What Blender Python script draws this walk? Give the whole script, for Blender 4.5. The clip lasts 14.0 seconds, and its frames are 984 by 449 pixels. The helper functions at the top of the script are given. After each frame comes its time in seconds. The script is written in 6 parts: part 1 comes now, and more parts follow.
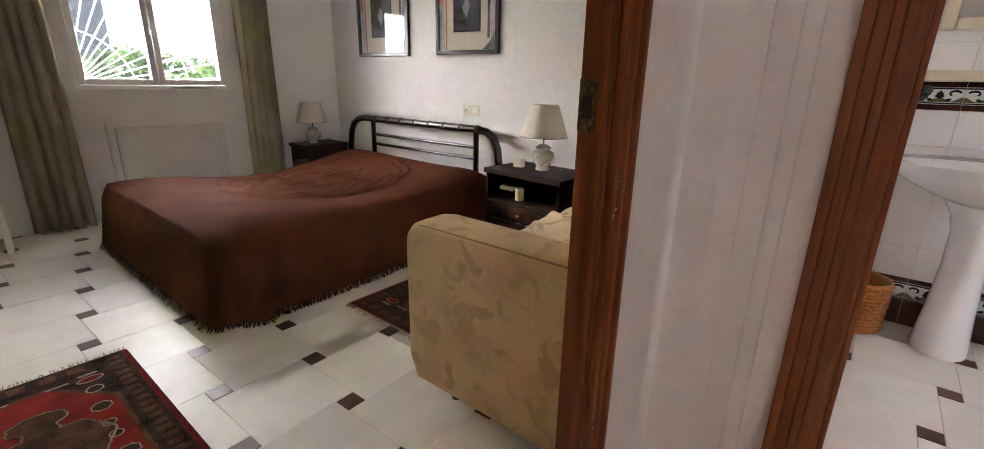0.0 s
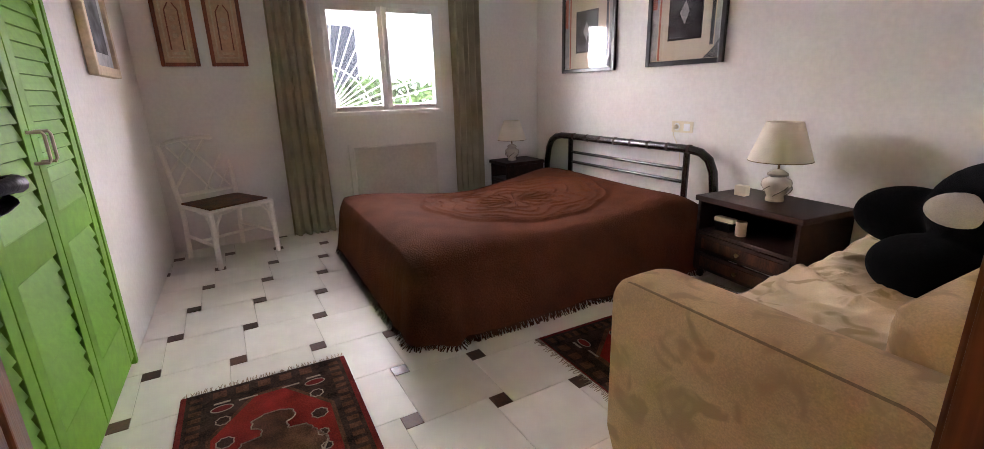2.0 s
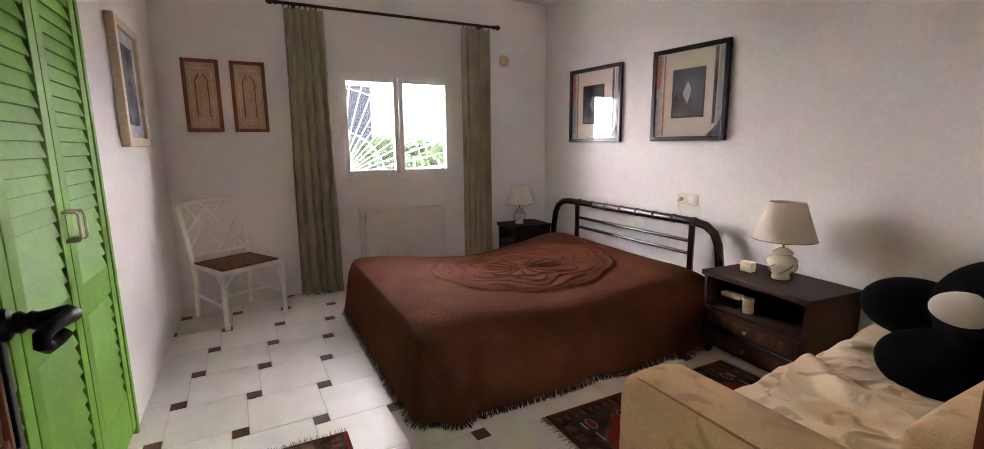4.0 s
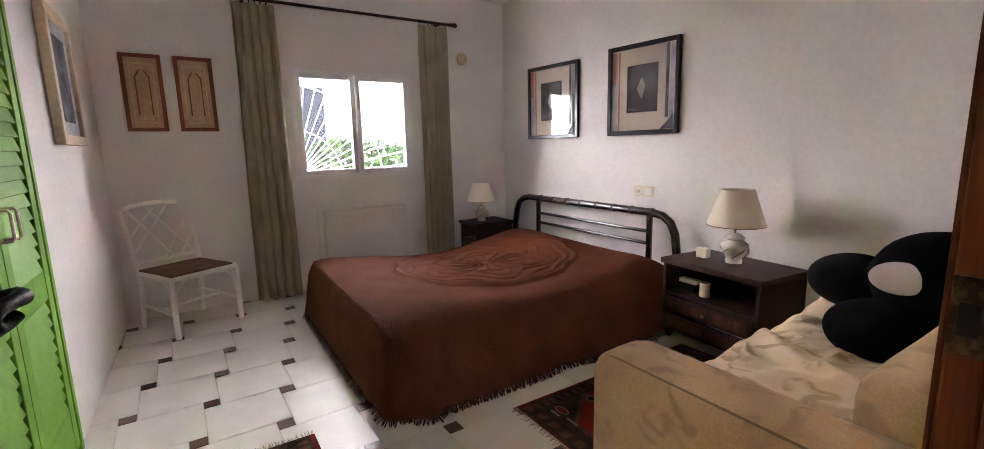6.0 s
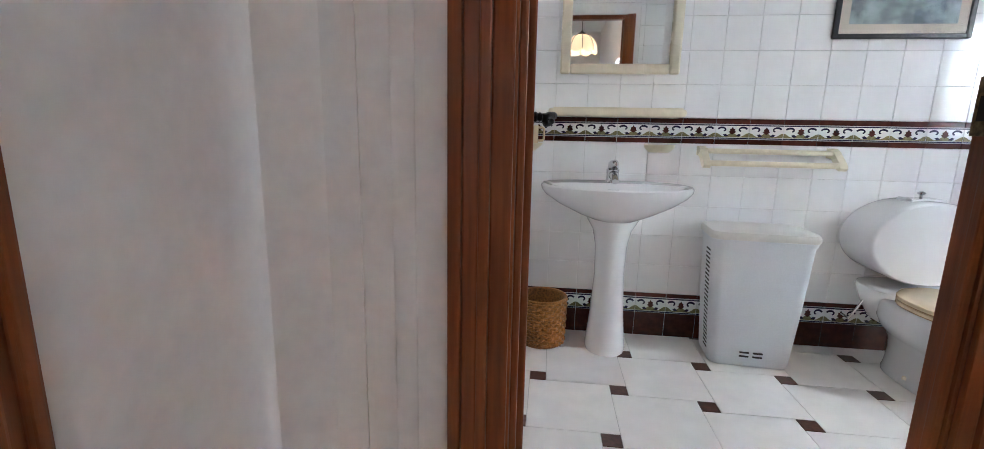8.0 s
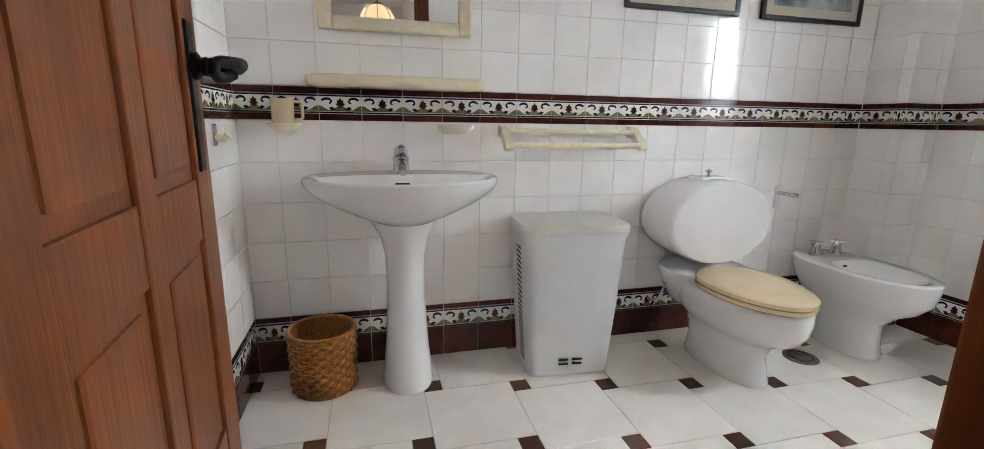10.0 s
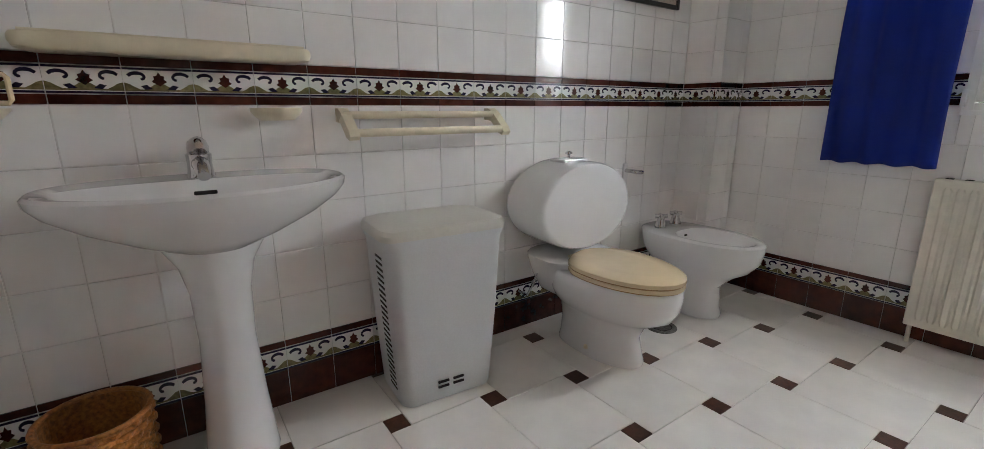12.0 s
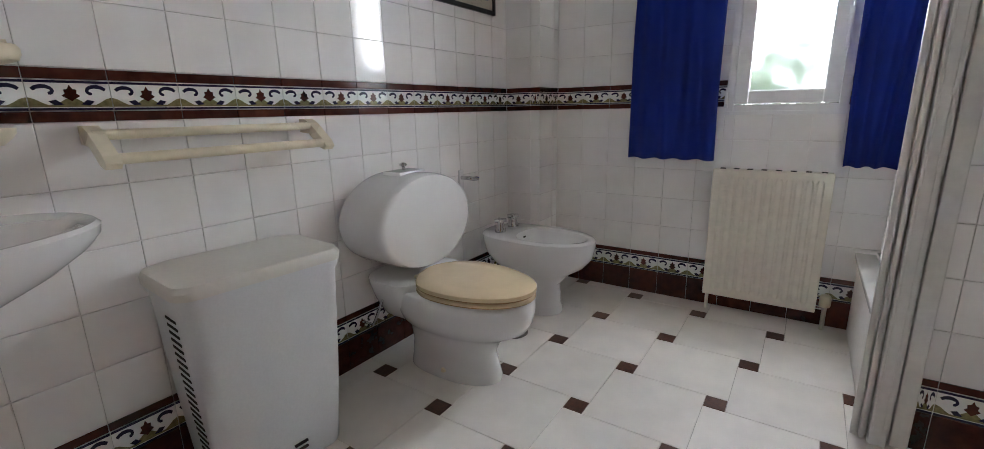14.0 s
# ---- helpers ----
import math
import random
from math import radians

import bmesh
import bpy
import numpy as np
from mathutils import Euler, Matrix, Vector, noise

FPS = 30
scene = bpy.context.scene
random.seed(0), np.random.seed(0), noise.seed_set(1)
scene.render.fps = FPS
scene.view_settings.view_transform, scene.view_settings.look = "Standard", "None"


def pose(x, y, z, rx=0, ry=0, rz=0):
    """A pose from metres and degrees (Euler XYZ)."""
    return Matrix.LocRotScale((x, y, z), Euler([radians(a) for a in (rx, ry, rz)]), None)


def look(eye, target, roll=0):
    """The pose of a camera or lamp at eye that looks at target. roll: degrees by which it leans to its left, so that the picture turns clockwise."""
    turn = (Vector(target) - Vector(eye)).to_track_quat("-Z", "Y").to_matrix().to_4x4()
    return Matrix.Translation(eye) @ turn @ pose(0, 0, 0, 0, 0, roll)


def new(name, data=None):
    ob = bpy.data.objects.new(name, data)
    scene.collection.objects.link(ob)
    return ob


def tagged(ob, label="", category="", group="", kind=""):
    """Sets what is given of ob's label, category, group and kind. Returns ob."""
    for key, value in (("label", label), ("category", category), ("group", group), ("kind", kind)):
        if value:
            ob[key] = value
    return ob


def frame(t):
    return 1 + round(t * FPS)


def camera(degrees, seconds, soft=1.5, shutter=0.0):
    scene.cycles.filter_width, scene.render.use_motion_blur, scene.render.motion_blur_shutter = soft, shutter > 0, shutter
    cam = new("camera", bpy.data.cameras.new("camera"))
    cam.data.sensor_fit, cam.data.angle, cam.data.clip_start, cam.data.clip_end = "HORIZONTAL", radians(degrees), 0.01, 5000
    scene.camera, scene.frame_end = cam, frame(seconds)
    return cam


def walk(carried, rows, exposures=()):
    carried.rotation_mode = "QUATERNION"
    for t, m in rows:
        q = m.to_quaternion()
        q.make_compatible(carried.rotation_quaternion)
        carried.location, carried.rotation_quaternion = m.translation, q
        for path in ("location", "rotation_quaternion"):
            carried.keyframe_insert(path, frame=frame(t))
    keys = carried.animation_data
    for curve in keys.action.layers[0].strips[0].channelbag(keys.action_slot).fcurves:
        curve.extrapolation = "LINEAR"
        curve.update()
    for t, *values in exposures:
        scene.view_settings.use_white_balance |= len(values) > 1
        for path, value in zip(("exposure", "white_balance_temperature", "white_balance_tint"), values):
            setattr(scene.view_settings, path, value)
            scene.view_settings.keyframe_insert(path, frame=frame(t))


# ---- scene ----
cam = camera(93.0, 14.0, soft=0.75)
PATH = [
    (0, (-0.012, 0.113, 1.143), (-1.213, 1.6, 0.557), 1.1),
    (0.5, (-0.091, 0.19, 1.153), (-1.458, 1.527, 0.567), 0.6),
    (1, (-0.155, 0.24, 1.162), (-1.703, 1.364, 0.579), -0.1),
    (1.5, (-0.212, 0.251, 1.178), (-1.875, 1.203, 0.606), -1.6),
    (2, (-0.248, 0.22, 1.205), (-1.95, 1.115, 0.657), -1.7),
    (2.5, (-0.249, 0.203, 1.249), (-1.973, 1.087, 0.753), -1.1),
    (3, (-0.243, 0.206, 1.293), (-1.983, 1.079, 0.834), -1.3),
    (3.5, (-0.239, 0.191, 1.328), (-1.99, 1.075, 0.936), -1.0),
    (3.7, (-0.239, 0.198, 1.336), (-1.995, 1.086, 0.981), -0.7),
    (6, (-0.25, 0.16, 1.284), (-1.917, 1.215, 0.955), -1.3),
    (6.5, (-0.201, 0.224, 1.223), (-1.667, 1.523, 0.815), -0.7),
    (7, (-0.136, 0.321, 1.166), (-1.205, 1.961, 0.756), 0.4),
    (7.5, (-0.029, 0.417, 1.132), (-0.618, 2.285, 0.728), 1.4),
    (8, (0.067, 0.558, 1.093), (-0.162, 2.507, 0.705), 1.1),
    (8.5, (0.153, 0.693, 1.087), (0.136, 2.655, 0.699), 1.0),
    (10.8, (0.283, 1.289, 1.05), (1.065, 3.07, 0.585), 0.6),
    (11, (0.283, 1.33, 1.055), (1.139, 3.076, 0.588), 0.4),
    (11.5, (0.285, 1.391, 1.055), (1.279, 3.061, 0.582), -0.3),
    (12, (0.309, 1.426, 1.039), (1.425, 3.015, 0.562), -0.1),
    (12.5, (0.337, 1.46, 1.046), (1.623, 2.915, 0.568), -0.1),
    (13, (0.357, 1.497, 1.06), (1.783, 2.814, 0.577), -0.5),
    (14, (0.405, 1.574, 1.063), (2.015, 2.66, 0.586), -1.2),
]
walk(cam, [(t, look(eye, target, roll)) for t, eye, target, roll in PATH],
     exposures=[(0, 2.92, 6350, 17), (1.0, 2.9, 6400, 24), (2.0, 2.9, 6350, 25), (3.5, 2.95, 6350, 24), (5.9, 2.92, 6300, 24), (7.0, 2.95, 5400, 10), (7.8, 3.08, 5450, 7), (8.7, 2.95, 5900, 7), (10.8, 2.95, 6050, 8), (11.2, 2.85, 6100, 8), (12.2, 2.25, 6100, 9), (14, 2.22, 6000, 10)])

# ---- light ----
scene.cycles.max_bounces, scene.cycles.diffuse_bounces = 24, 16
world = bpy.data.worlds.new("sky")
scene.world = world
world.use_nodes = True
wn = world.node_tree
sky = wn.nodes.new("ShaderNodeTexSky")
sky.sky_type = "NISHITA"
sky.sun_disc = False
sky.sun_elevation = radians(57.6)
sky.sun_rotation = radians(357)
wn.nodes["Background"].inputs[1].default_value = 0.15
wn.links.new(sky.outputs[0], wn.nodes["Background"].inputs[0])

sun_data = bpy.data.lights.new("sun", "SUN")
sun_data.energy, sun_data.angle, sun_data.color = 3.0, radians(0.6), (1.0, 0.95, 0.88)
sun = new("sun", sun_data)
sun.matrix_world = look((0, 0, 30), (0.5, -9.5, 15))


def window_light(name, place, target, wide, high, watts, colour):
    data = bpy.data.lights.new(name, "AREA")
    data.shape, data.size, data.size_y, data.energy, data.color = "RECTANGLE", wide, high, watts, colour
    ob = new(name, data)
    ob.matrix_world = look(place, target)
    return ob


# the sky's light at the two windows, and an added fill lamp for the hall
window_light("sky_light_bedroom", (-8.3, 1.5, 3.9), (-4.8, 1.5, 1.65), 5.5, 2.0, 26, (1.0, 0.985, 0.96))
window_light("sky_light_bathroom", (3.2, 1.69, 1.69), (2.0, 1.69, 1.55), 0.46, 0.5, 3.5, (1.0, 0.99, 0.97))
# fill lamp outside an invented opening, added to brighten the hall
window_light("hall_fill_light", (1.35, -0.62, 1.6), (-1.0, -0.5, 1.0), 0.35, 0.8, 2.8, (0.78, 0.9, 1.0))


# ---- materials ----
def material(name, colour, rough=0.6, metal=0.0, vary=0.06, grain=40.0, bump=0.02, wide=3.0, coat=0.0,
             rand=0.0, dark=None, stretch=(1, 1, 1), spec=0.5, sheen=0.0, patch=None):
    """A surface with two scales of colour change and a fine relief, in world metres."""
    m = bpy.data.materials.new(name)
    m.use_nodes = True
    nt = m.node_tree
    n, l = nt.nodes, nt.links
    bsdf = n["Principled BSDF"]
    bsdf.inputs["Roughness"].default_value = rough
    bsdf.inputs["Metallic"].default_value = metal
    bsdf.inputs["Coat Weight"].default_value = coat
    bsdf.inputs["Coat Roughness"].default_value = 0.08
    bsdf.inputs["Specular IOR Level"].default_value = spec
    bsdf.inputs["Sheen Weight"].default_value = sheen
    geo = n.new("ShaderNodeNewGeometry")
    mp = n.new("ShaderNodeMapping")
    mp.inputs["Scale"].default_value = stretch
    l.new(geo.outputs["Position"], mp.inputs["Vector"])
    fine = n.new("ShaderNodeTexNoise")
    fine.inputs["Scale"].default_value = grain
    fine.inputs["Detail"].default_value = 5
    broad = n.new("ShaderNodeTexNoise")
    broad.inputs["Scale"].default_value = wide
    broad.inputs["Detail"].default_value = 3
    l.new(mp.outputs[0], fine.inputs["Vector"])
    l.new(mp.outputs[0], broad.inputs["Vector"])
    mix = n.new("ShaderNodeMath")
    mix.operation = "ADD"
    l.new(fine.outputs[0], mix.inputs[0])
    l.new(broad.outputs[0], mix.inputs[1])
    ramp = n.new("ShaderNodeValToRGB")
    lo = dark if dark else tuple(c * (1 - 2.2 * vary) for c in colour)
    hi = tuple(min(1, c * (1 + 1.2 * vary)) for c in colour)
    ramp.color_ramp.elements[0].position, ramp.color_ramp.elements[0].color = 0.38, (*lo, 1)
    ramp.color_ramp.elements[1].position, ramp.color_ramp.elements[1].color = 0.62, (*hi, 1)
    half = n.new("ShaderNodeMath")
    half.operation = "MULTIPLY"
    half.inputs[1].default_value = 0.5
    l.new(mix.outputs[0], half.inputs[0])
    l.new(half.outputs[0], ramp.inputs[0])
    out = ramp.outputs[0]
    if patch:
        pt, pscale, plo, phi = patch
        pn = n.new("ShaderNodeTexNoise")
        pn.inputs["Scale"].default_value = pscale
        pn.inputs["Detail"].default_value = 2.5
        pn.inputs["Distortion"].default_value = 0.8
        l.new(geo.outputs["Position"], pn.inputs["Vector"])
        pr = n.new("ShaderNodeMapRange")
        pr.inputs["From Min"].default_value, pr.inputs["From Max"].default_value = plo, phi
        l.new(pn.outputs[0], pr.inputs["Value"])
        pm = n.new("ShaderNodeMix")
        pm.data_type = "RGBA"
        l.new(pr.outputs[0], pm.inputs["Factor"])
        l.new(out, pm.inputs[6])
        pm.inputs[7].default_value = (*pt, 1)
        out = pm.outputs[2]
    if rand:
        info = n.new("ShaderNodeObjectInfo")
        hsv = n.new("ShaderNodeHueSaturation")
        mr = n.new("ShaderNodeMapRange")
        mr.inputs["To Min"].default_value, mr.inputs["To Max"].default_value = 1 - rand, 1 + rand * 0.5
        l.new(info.outputs["Random"], mr.inputs["Value"])
        l.new(mr.outputs[0], hsv.inputs["Value"])
        l.new(out, hsv.inputs["Color"])
        out = hsv.outputs[0]
    l.new(out, bsdf.inputs["Base Color"])
    if bump:
        bp = n.new("ShaderNodeBump")
        bp.inputs["Strength"].default_value = 0.6
        bp.inputs["Distance"].default_value = bump * 0.1
        l.new(mix.outputs[0], bp.inputs["Height"])
        l.new(bp.outputs[0], bsdf.inputs["Normal"])
    rr = n.new("ShaderNodeMapRange")
    rr.inputs["To Min"].default_value, rr.inputs["To Max"].default_value = max(0.03, rough - 0.06), min(1, rough + 0.08)
    l.new(broad.outputs[0], rr.inputs["Value"])
    l.new(rr.outputs[0], bsdf.inputs["Roughness"])
    return m


def glass(name, rough=0.0, tint=(1, 1, 1)):
    m = bpy.data.materials.new(name)
    m.use_nodes = True
    nt = m.node_tree
    n, l = nt.nodes, nt.links
    n.remove(n["Principled BSDF"])
    tr = n.new("ShaderNodeBsdfTransparent") if rough == 0 else n.new("ShaderNodeBsdfRefraction")
    tr.inputs["Color"].default_value = (*tint, 1)
    if rough:
        tr.inputs["Roughness"].default_value = rough
        tr.inputs["IOR"].default_value = 1.05
    gl = n.new("ShaderNodeBsdfGlossy")
    gl.inputs["Roughness"].default_value = max(rough * 0.6, 0.01)
    fr = n.new("ShaderNodeLayerWeight")
    pw = n.new("ShaderNodeMath")
    pw.operation = "POWER"
    pw.inputs[1].default_value = 4.0
    l.new(fr.outputs["Facing"], pw.inputs[0])
    mr = n.new("ShaderNodeMapRange")
    mr.inputs["To Min"].default_value, mr.inputs["To Max"].default_value = 0.05, 0.9
    l.new(pw.outputs[0], mr.inputs["Value"])
    mx = n.new("ShaderNodeMixShader")
    l.new(mr.outputs[0], mx.inputs[0])
    l.new(tr.outputs[0], mx.inputs[1])
    l.new(gl.outputs[0], mx.inputs[2])
    l.new(mx.outputs[0], n["Material Output"].inputs["Surface"])
    return m


def mirror(name):
    m = bpy.data.materials.new(name)
    m.use_nodes = True
    b = m.node_tree.nodes["Principled BSDF"]
    b.inputs["Base Color"].default_value = (0.88, 0.9, 0.89, 1)
    b.inputs["Metallic"].default_value = 1.0
    b.inputs["Roughness"].default_value = 0.02
    return m


def glowing(name, colour, power):
    m = bpy.data.materials.new(name)
    m.use_nodes = True
    b = m.node_tree.nodes["Principled BSDF"]
    b.inputs["Base Color"].default_value = (*colour, 1)
    b.inputs["Emission Color"].default_value = (*colour, 1)
    b.inputs["Emission Strength"].default_value = power
    return m


PLASTER = material("plaster", (0.81, 0.783, 0.757), 0.85, vary=0.025, grain=38, bump=0.008, wide=1.6)
CEIL = material("ceiling_paint", (0.87, 0.86, 0.84), 0.9, vary=0.02, grain=30, bump=0.03)
GROUT = material("grout", (0.55, 0.52, 0.47), 0.9, vary=0.08, grain=90)
FLOOR_T = material("floor_tile_glaze", (0.83, 0.795, 0.74), 0.36, spec=0.4, vary=0.03, grain=9, bump=0.004, wide=1.2, rand=0.05)
DOT_T = material("floor_dot_glaze", (0.10, 0.035, 0.018), 0.3, vary=0.2, grain=60, bump=0.006, rand=0.25)
WALL_T = material("wall_tile_glaze", (0.88, 0.865, 0.845), 0.09, vary=0.02, grain=7, bump=0.012, wide=2.5, rand=0.035)
BROWN_T = material("brown_tile_glaze", (0.085, 0.02, 0.012), 0.12, vary=0.25, grain=25, bump=0.006, rand=0.3)
BLUE_T = material("navy_glaze", (0.02, 0.018, 0.05), 0.12, vary=0.2, grain=60, bump=0.002)
OLIVE_T = material("olive_glaze", (0.25, 0.21, 0.10), 0.14, vary=0.2, grain=90, bump=0.002)
WOOD = material("door_wood", (0.215, 0.058, 0.013), 0.42, vary=0.12, grain=30, bump=0.02, wide=2.5, stretch=(4, 4, 0.22), coat=0.2,
                dark=(0.14, 0.037, 0.0085), spec=0.3)
DARKWOOD = material("dark_stained_wood", (0.036, 0.014, 0.0085), 0.5, spec=0.25, vary=0.3, grain=40, bump=0.02, stretch=(1, 5, 5), coat=0.04)
TUBE = material("dark_lacquered_rattan", (0.030, 0.013, 0.009), 0.22, vary=0.3, grain=60, bump=0.02, coat=0.4)
IRON = material("black_iron", (0.012, 0.011, 0.011), 0.4, metal=0.7, vary=0.3, grain=120, bump=0.02)
BRASSY = material("aged_brass", (0.23, 0.16, 0.08), 0.4, metal=0.9, vary=0.3, grain=120, bump=0.01)
CHROME = material("chrome", (0.62, 0.62, 0.63), 0.08, metal=1.0, vary=0.02, grain=50, bump=0)
HINGE = material("dull_nickel", (0.50, 0.47, 0.40), 0.45, metal=0.6, vary=0.15, grain=60, bump=0.004)
GREEN = material("green_gloss_paint", (0.165, 0.39, 0.028), 0.58, spec=0.3, vary=0.06, grain=30, bump=0.006, coat=0.0)
SPREAD = material("brown_bedspread", (0.118, 0.036, 0.0155), 0.95, spec=0.08, vary=0.12, grain=120, bump=0.14, wide=6)
FRINGE = material("brown_fringe", (0.075, 0.026, 0.014), 0.95, spec=0.08, vary=0.25, grain=200, bump=0.03)
SOFA = material("cream_sofa_cloth", (0.64, 0.425, 0.215), 0.9, spec=0.15, vary=0.09, grain=220, bump=0.03, wide=6, sheen=0.1,
                patch=((0.47, 0.31, 0.155), 9.0, 0.54, 0.62))
SOFA_TOP = material("pale_throw_cloth", (0.74, 0.585, 0.38), 0.92, spec=0.15, vary=0.05, grain=240, bump=0.03, wide=5, sheen=0.1,
                    patch=((0.47, 0.345, 0.19), 9.0, 0.55, 0.63))
PIPING = material("tan_piping", (0.30, 0.20, 0.10), 0.9, vary=0.1, grain=200)
PLUSH = material("black_plush", (0.004, 0.0035, 0.004), 1.0, spec=0.08, vary=0.3, grain=300, bump=0.05)
PLUSH_W = material("pale_plush", (0.62, 0.58, 0.52), 1.0, spec=0.08, vary=0.08, grain=300, bump=0.04)
CURTAIN = material("olive_curtain", (0.42, 0.365, 0.255), 0.92, spec=0.15, vary=0.08, grain=220, bump=0.03, wide=6, sheen=0.1)
BLUEC = material("blue_curtain", (0.002, 0.018, 0.22), 0.9, vary=0.1, grain=240, bump=0.02)
WPAINT = material("white_paint", (0.74, 0.72, 0.68), 0.4, vary=0.04, grain=40, bump=0.01)
PVC = material("white_window_plastic", (0.82, 0.82, 0.82), 0.3, vary=0.02, grain=30, bump=0.004)
CANE = material("white_painted_cane", (0.93, 0.90, 0.84), 0.3, vary=0.04, grain=70, bump=0.008)
SEATW = material("brown_woven_seat", (0.16, 0.058, 0.026), 0.65, vary=0.3, grain=90, bump=0.06, wide=14)
CERAMIC = material("white_porcelain", (0.79, 0.785, 0.78), 0.10, vary=0.012, grain=4, bump=0.002, coat=0.5)
CREAM_P = material("cream_plastic", (0.77, 0.69, 0.52), 0.28, vary=0.03, grain=30, bump=0.003)
BEIGE_P = material("beige_seat_plastic", (0.75, 0.60, 0.39), 0.16, vary=0.03, grain=8, bump=0.002, coat=0.4)
SEATRIM = material("tan_seat_rim", (0.34, 0.19, 0.075), 0.35, vary=0.15, grain=40)
HAMPER = material("pale_grey_plastic", (0.66, 0.67, 0.67), 0.38, vary=0.02, grain=150, bump=0.01)
LIDC = material("pale_cream_plastic", (0.68, 0.655, 0.59), 0.3, vary=0.02, grain=60, bump=0.003)
# near-black that paints in the shade inside slots, overflows and the drain groove
SLOT = material("painted_slot_shade", (0.02, 0.017, 0.015), 0.9, vary=0.1)
RADI = material("radiator_enamel", (0.76, 0.72, 0.62), 0.3, vary=0.03, grain=30, bump=0.004)
WICKER = material("orange_wicker", (0.44, 0.165, 0.034), 0.5, vary=0.28, grain=90, bump=0.04, rand=0.2)
SHADE = material("cream_lampshade", (0.76, 0.69, 0.57), 0.9, vary=0.04, grain=260, bump=0.02)
LAMPC = material("glazed_lamp_ceramic", (0.72, 0.66, 0.56), 0.15, vary=0.04, grain=30, bump=0.004, coat=0.4)
GILT = material("grey_gilt_swirl", (0.20, 0.17, 0.13), 0.4, vary=0.2, grain=80)
BLACKF = material("black_frame_lacquer", (0.012, 0.010, 0.012), 0.3, vary=0.2, grain=60, bump=0.005)
MAT_P = material("cream_mount_paper", (0.66, 0.58, 0.47), 0.9, vary=0.03, grain=120)
PINK = material("red_print_strip", (0.50, 0.17, 0.12), 0.9, vary=0.08, grain=80)
GREYP = material("grey_print", (0.10, 0.10, 0.115), 0.8, vary=0.4, grain=9, wide=6)
PALEP = material("pale_grey_print", (0.42, 0.42, 0.43), 0.8, vary=0.15, grain=20)
DRAWERW = material("brown_drawer_wood", (0.085, 0.030, 0.014), 0.5, vary=0.3, grain=50, stretch=(6, 1, 1), spec=0.25)
REDWOOD = material("reddish_frame_wood", (0.24, 0.062, 0.026), 0.4, vary=0.25, grain=50, stretch=(1, 6, 1))
TANPAPER = material("tan_relief_paper", (0.54, 0.345, 0.225), 0.85, vary=0.1, grain=40)
TANRELIEF = material("pale_relief", (0.58, 0.43, 0.29), 0.8, vary=0.1, grain=60)
PALEWOOD = material("pale_frame_wood", (0.62, 0.50, 0.33), 0.45, vary=0.08, grain=40)
BLUEP = material("blue_green_print", (0.38, 0.45, 0.45), 0.8, vary=0.28, grain=18, wide=7)
RUG_D = material("rug_dark_brown", (0.055, 0.030, 0.022), 1.0, spec=0.08, vary=0.35, grain=170, bump=0.06, wide=14)
RUG_B = material("rug_brown", (0.125, 0.055, 0.030), 1.0, spec=0.08, vary=0.3, grain=170, bump=0.06, wide=14)
RUG_R = material("rug_red", (0.27, 0.024, 0.018), 1.0, spec=0.08, vary=0.2, grain=170, bump=0.06, wide=10)
RUG_R2 = material("rug_dull_red", (0.18, 0.024, 0.020), 1.0, spec=0.08, vary=0.2, grain=170, bump=0.06, wide=10)
RUG_W = material("rug_ivory", (0.40, 0.31, 0.23), 1.0, spec=0.08, vary=0.2, grain=170, bump=0.05)
MARBLE = material("white_marble", (0.76, 0.75, 0.72), 0.2, vary=0.05, grain=6, bump=0.002, wide=2)
ALU = material("white_aluminium", (0.74, 0.73, 0.70), 0.32, vary=0.03, grain=40, bump=0.003)
STEEL = material("dull_steel_drain", (0.22, 0.21, 0.19), 0.4, metal=0.8, vary=0.3, grain=80, bump=0.02)
STUCCO = material("white_outdoor_stucco", (0.78, 0.77, 0.74), 0.9, vary=0.04, grain=30, bump=0.05)
SHUTTER = material("grey_shutter", (0.022, 0.028, 0.038), 0.6, vary=0.1, grain=30)
LEAF = material("hedge_leaf", (0.065, 0.12, 0.035), 0.6, vary=0.4, grain=7, bump=0, wide=2)
EARTH = material("outdoor_paving", (0.42, 0.40, 0.36), 0.9, vary=0.1, grain=12, bump=0.05)
PANE = glass("window_glass")
FROST = glass("frosted_glass", 0.42)
PIC_GLASS = glass("picture_glass")
MIRROR = mirror("mirror_silver")
# emitting colours of two panels added outdoors to throw level light indoors
BACKDROP = glowing("bright_hazy_sky", (1.0, 0.985, 0.96), 8.5)
BACKDROP2 = glowing("bright_hazy_sky_east", (0.97, 0.985, 1.0), 1.5)
BULB = glowing("warm_bulb", (1.0, 0.72, 0.38), 2.5)
AMBER = glowing("lit_amber_glass", (0.95, 0.60, 0.33), 0.15)


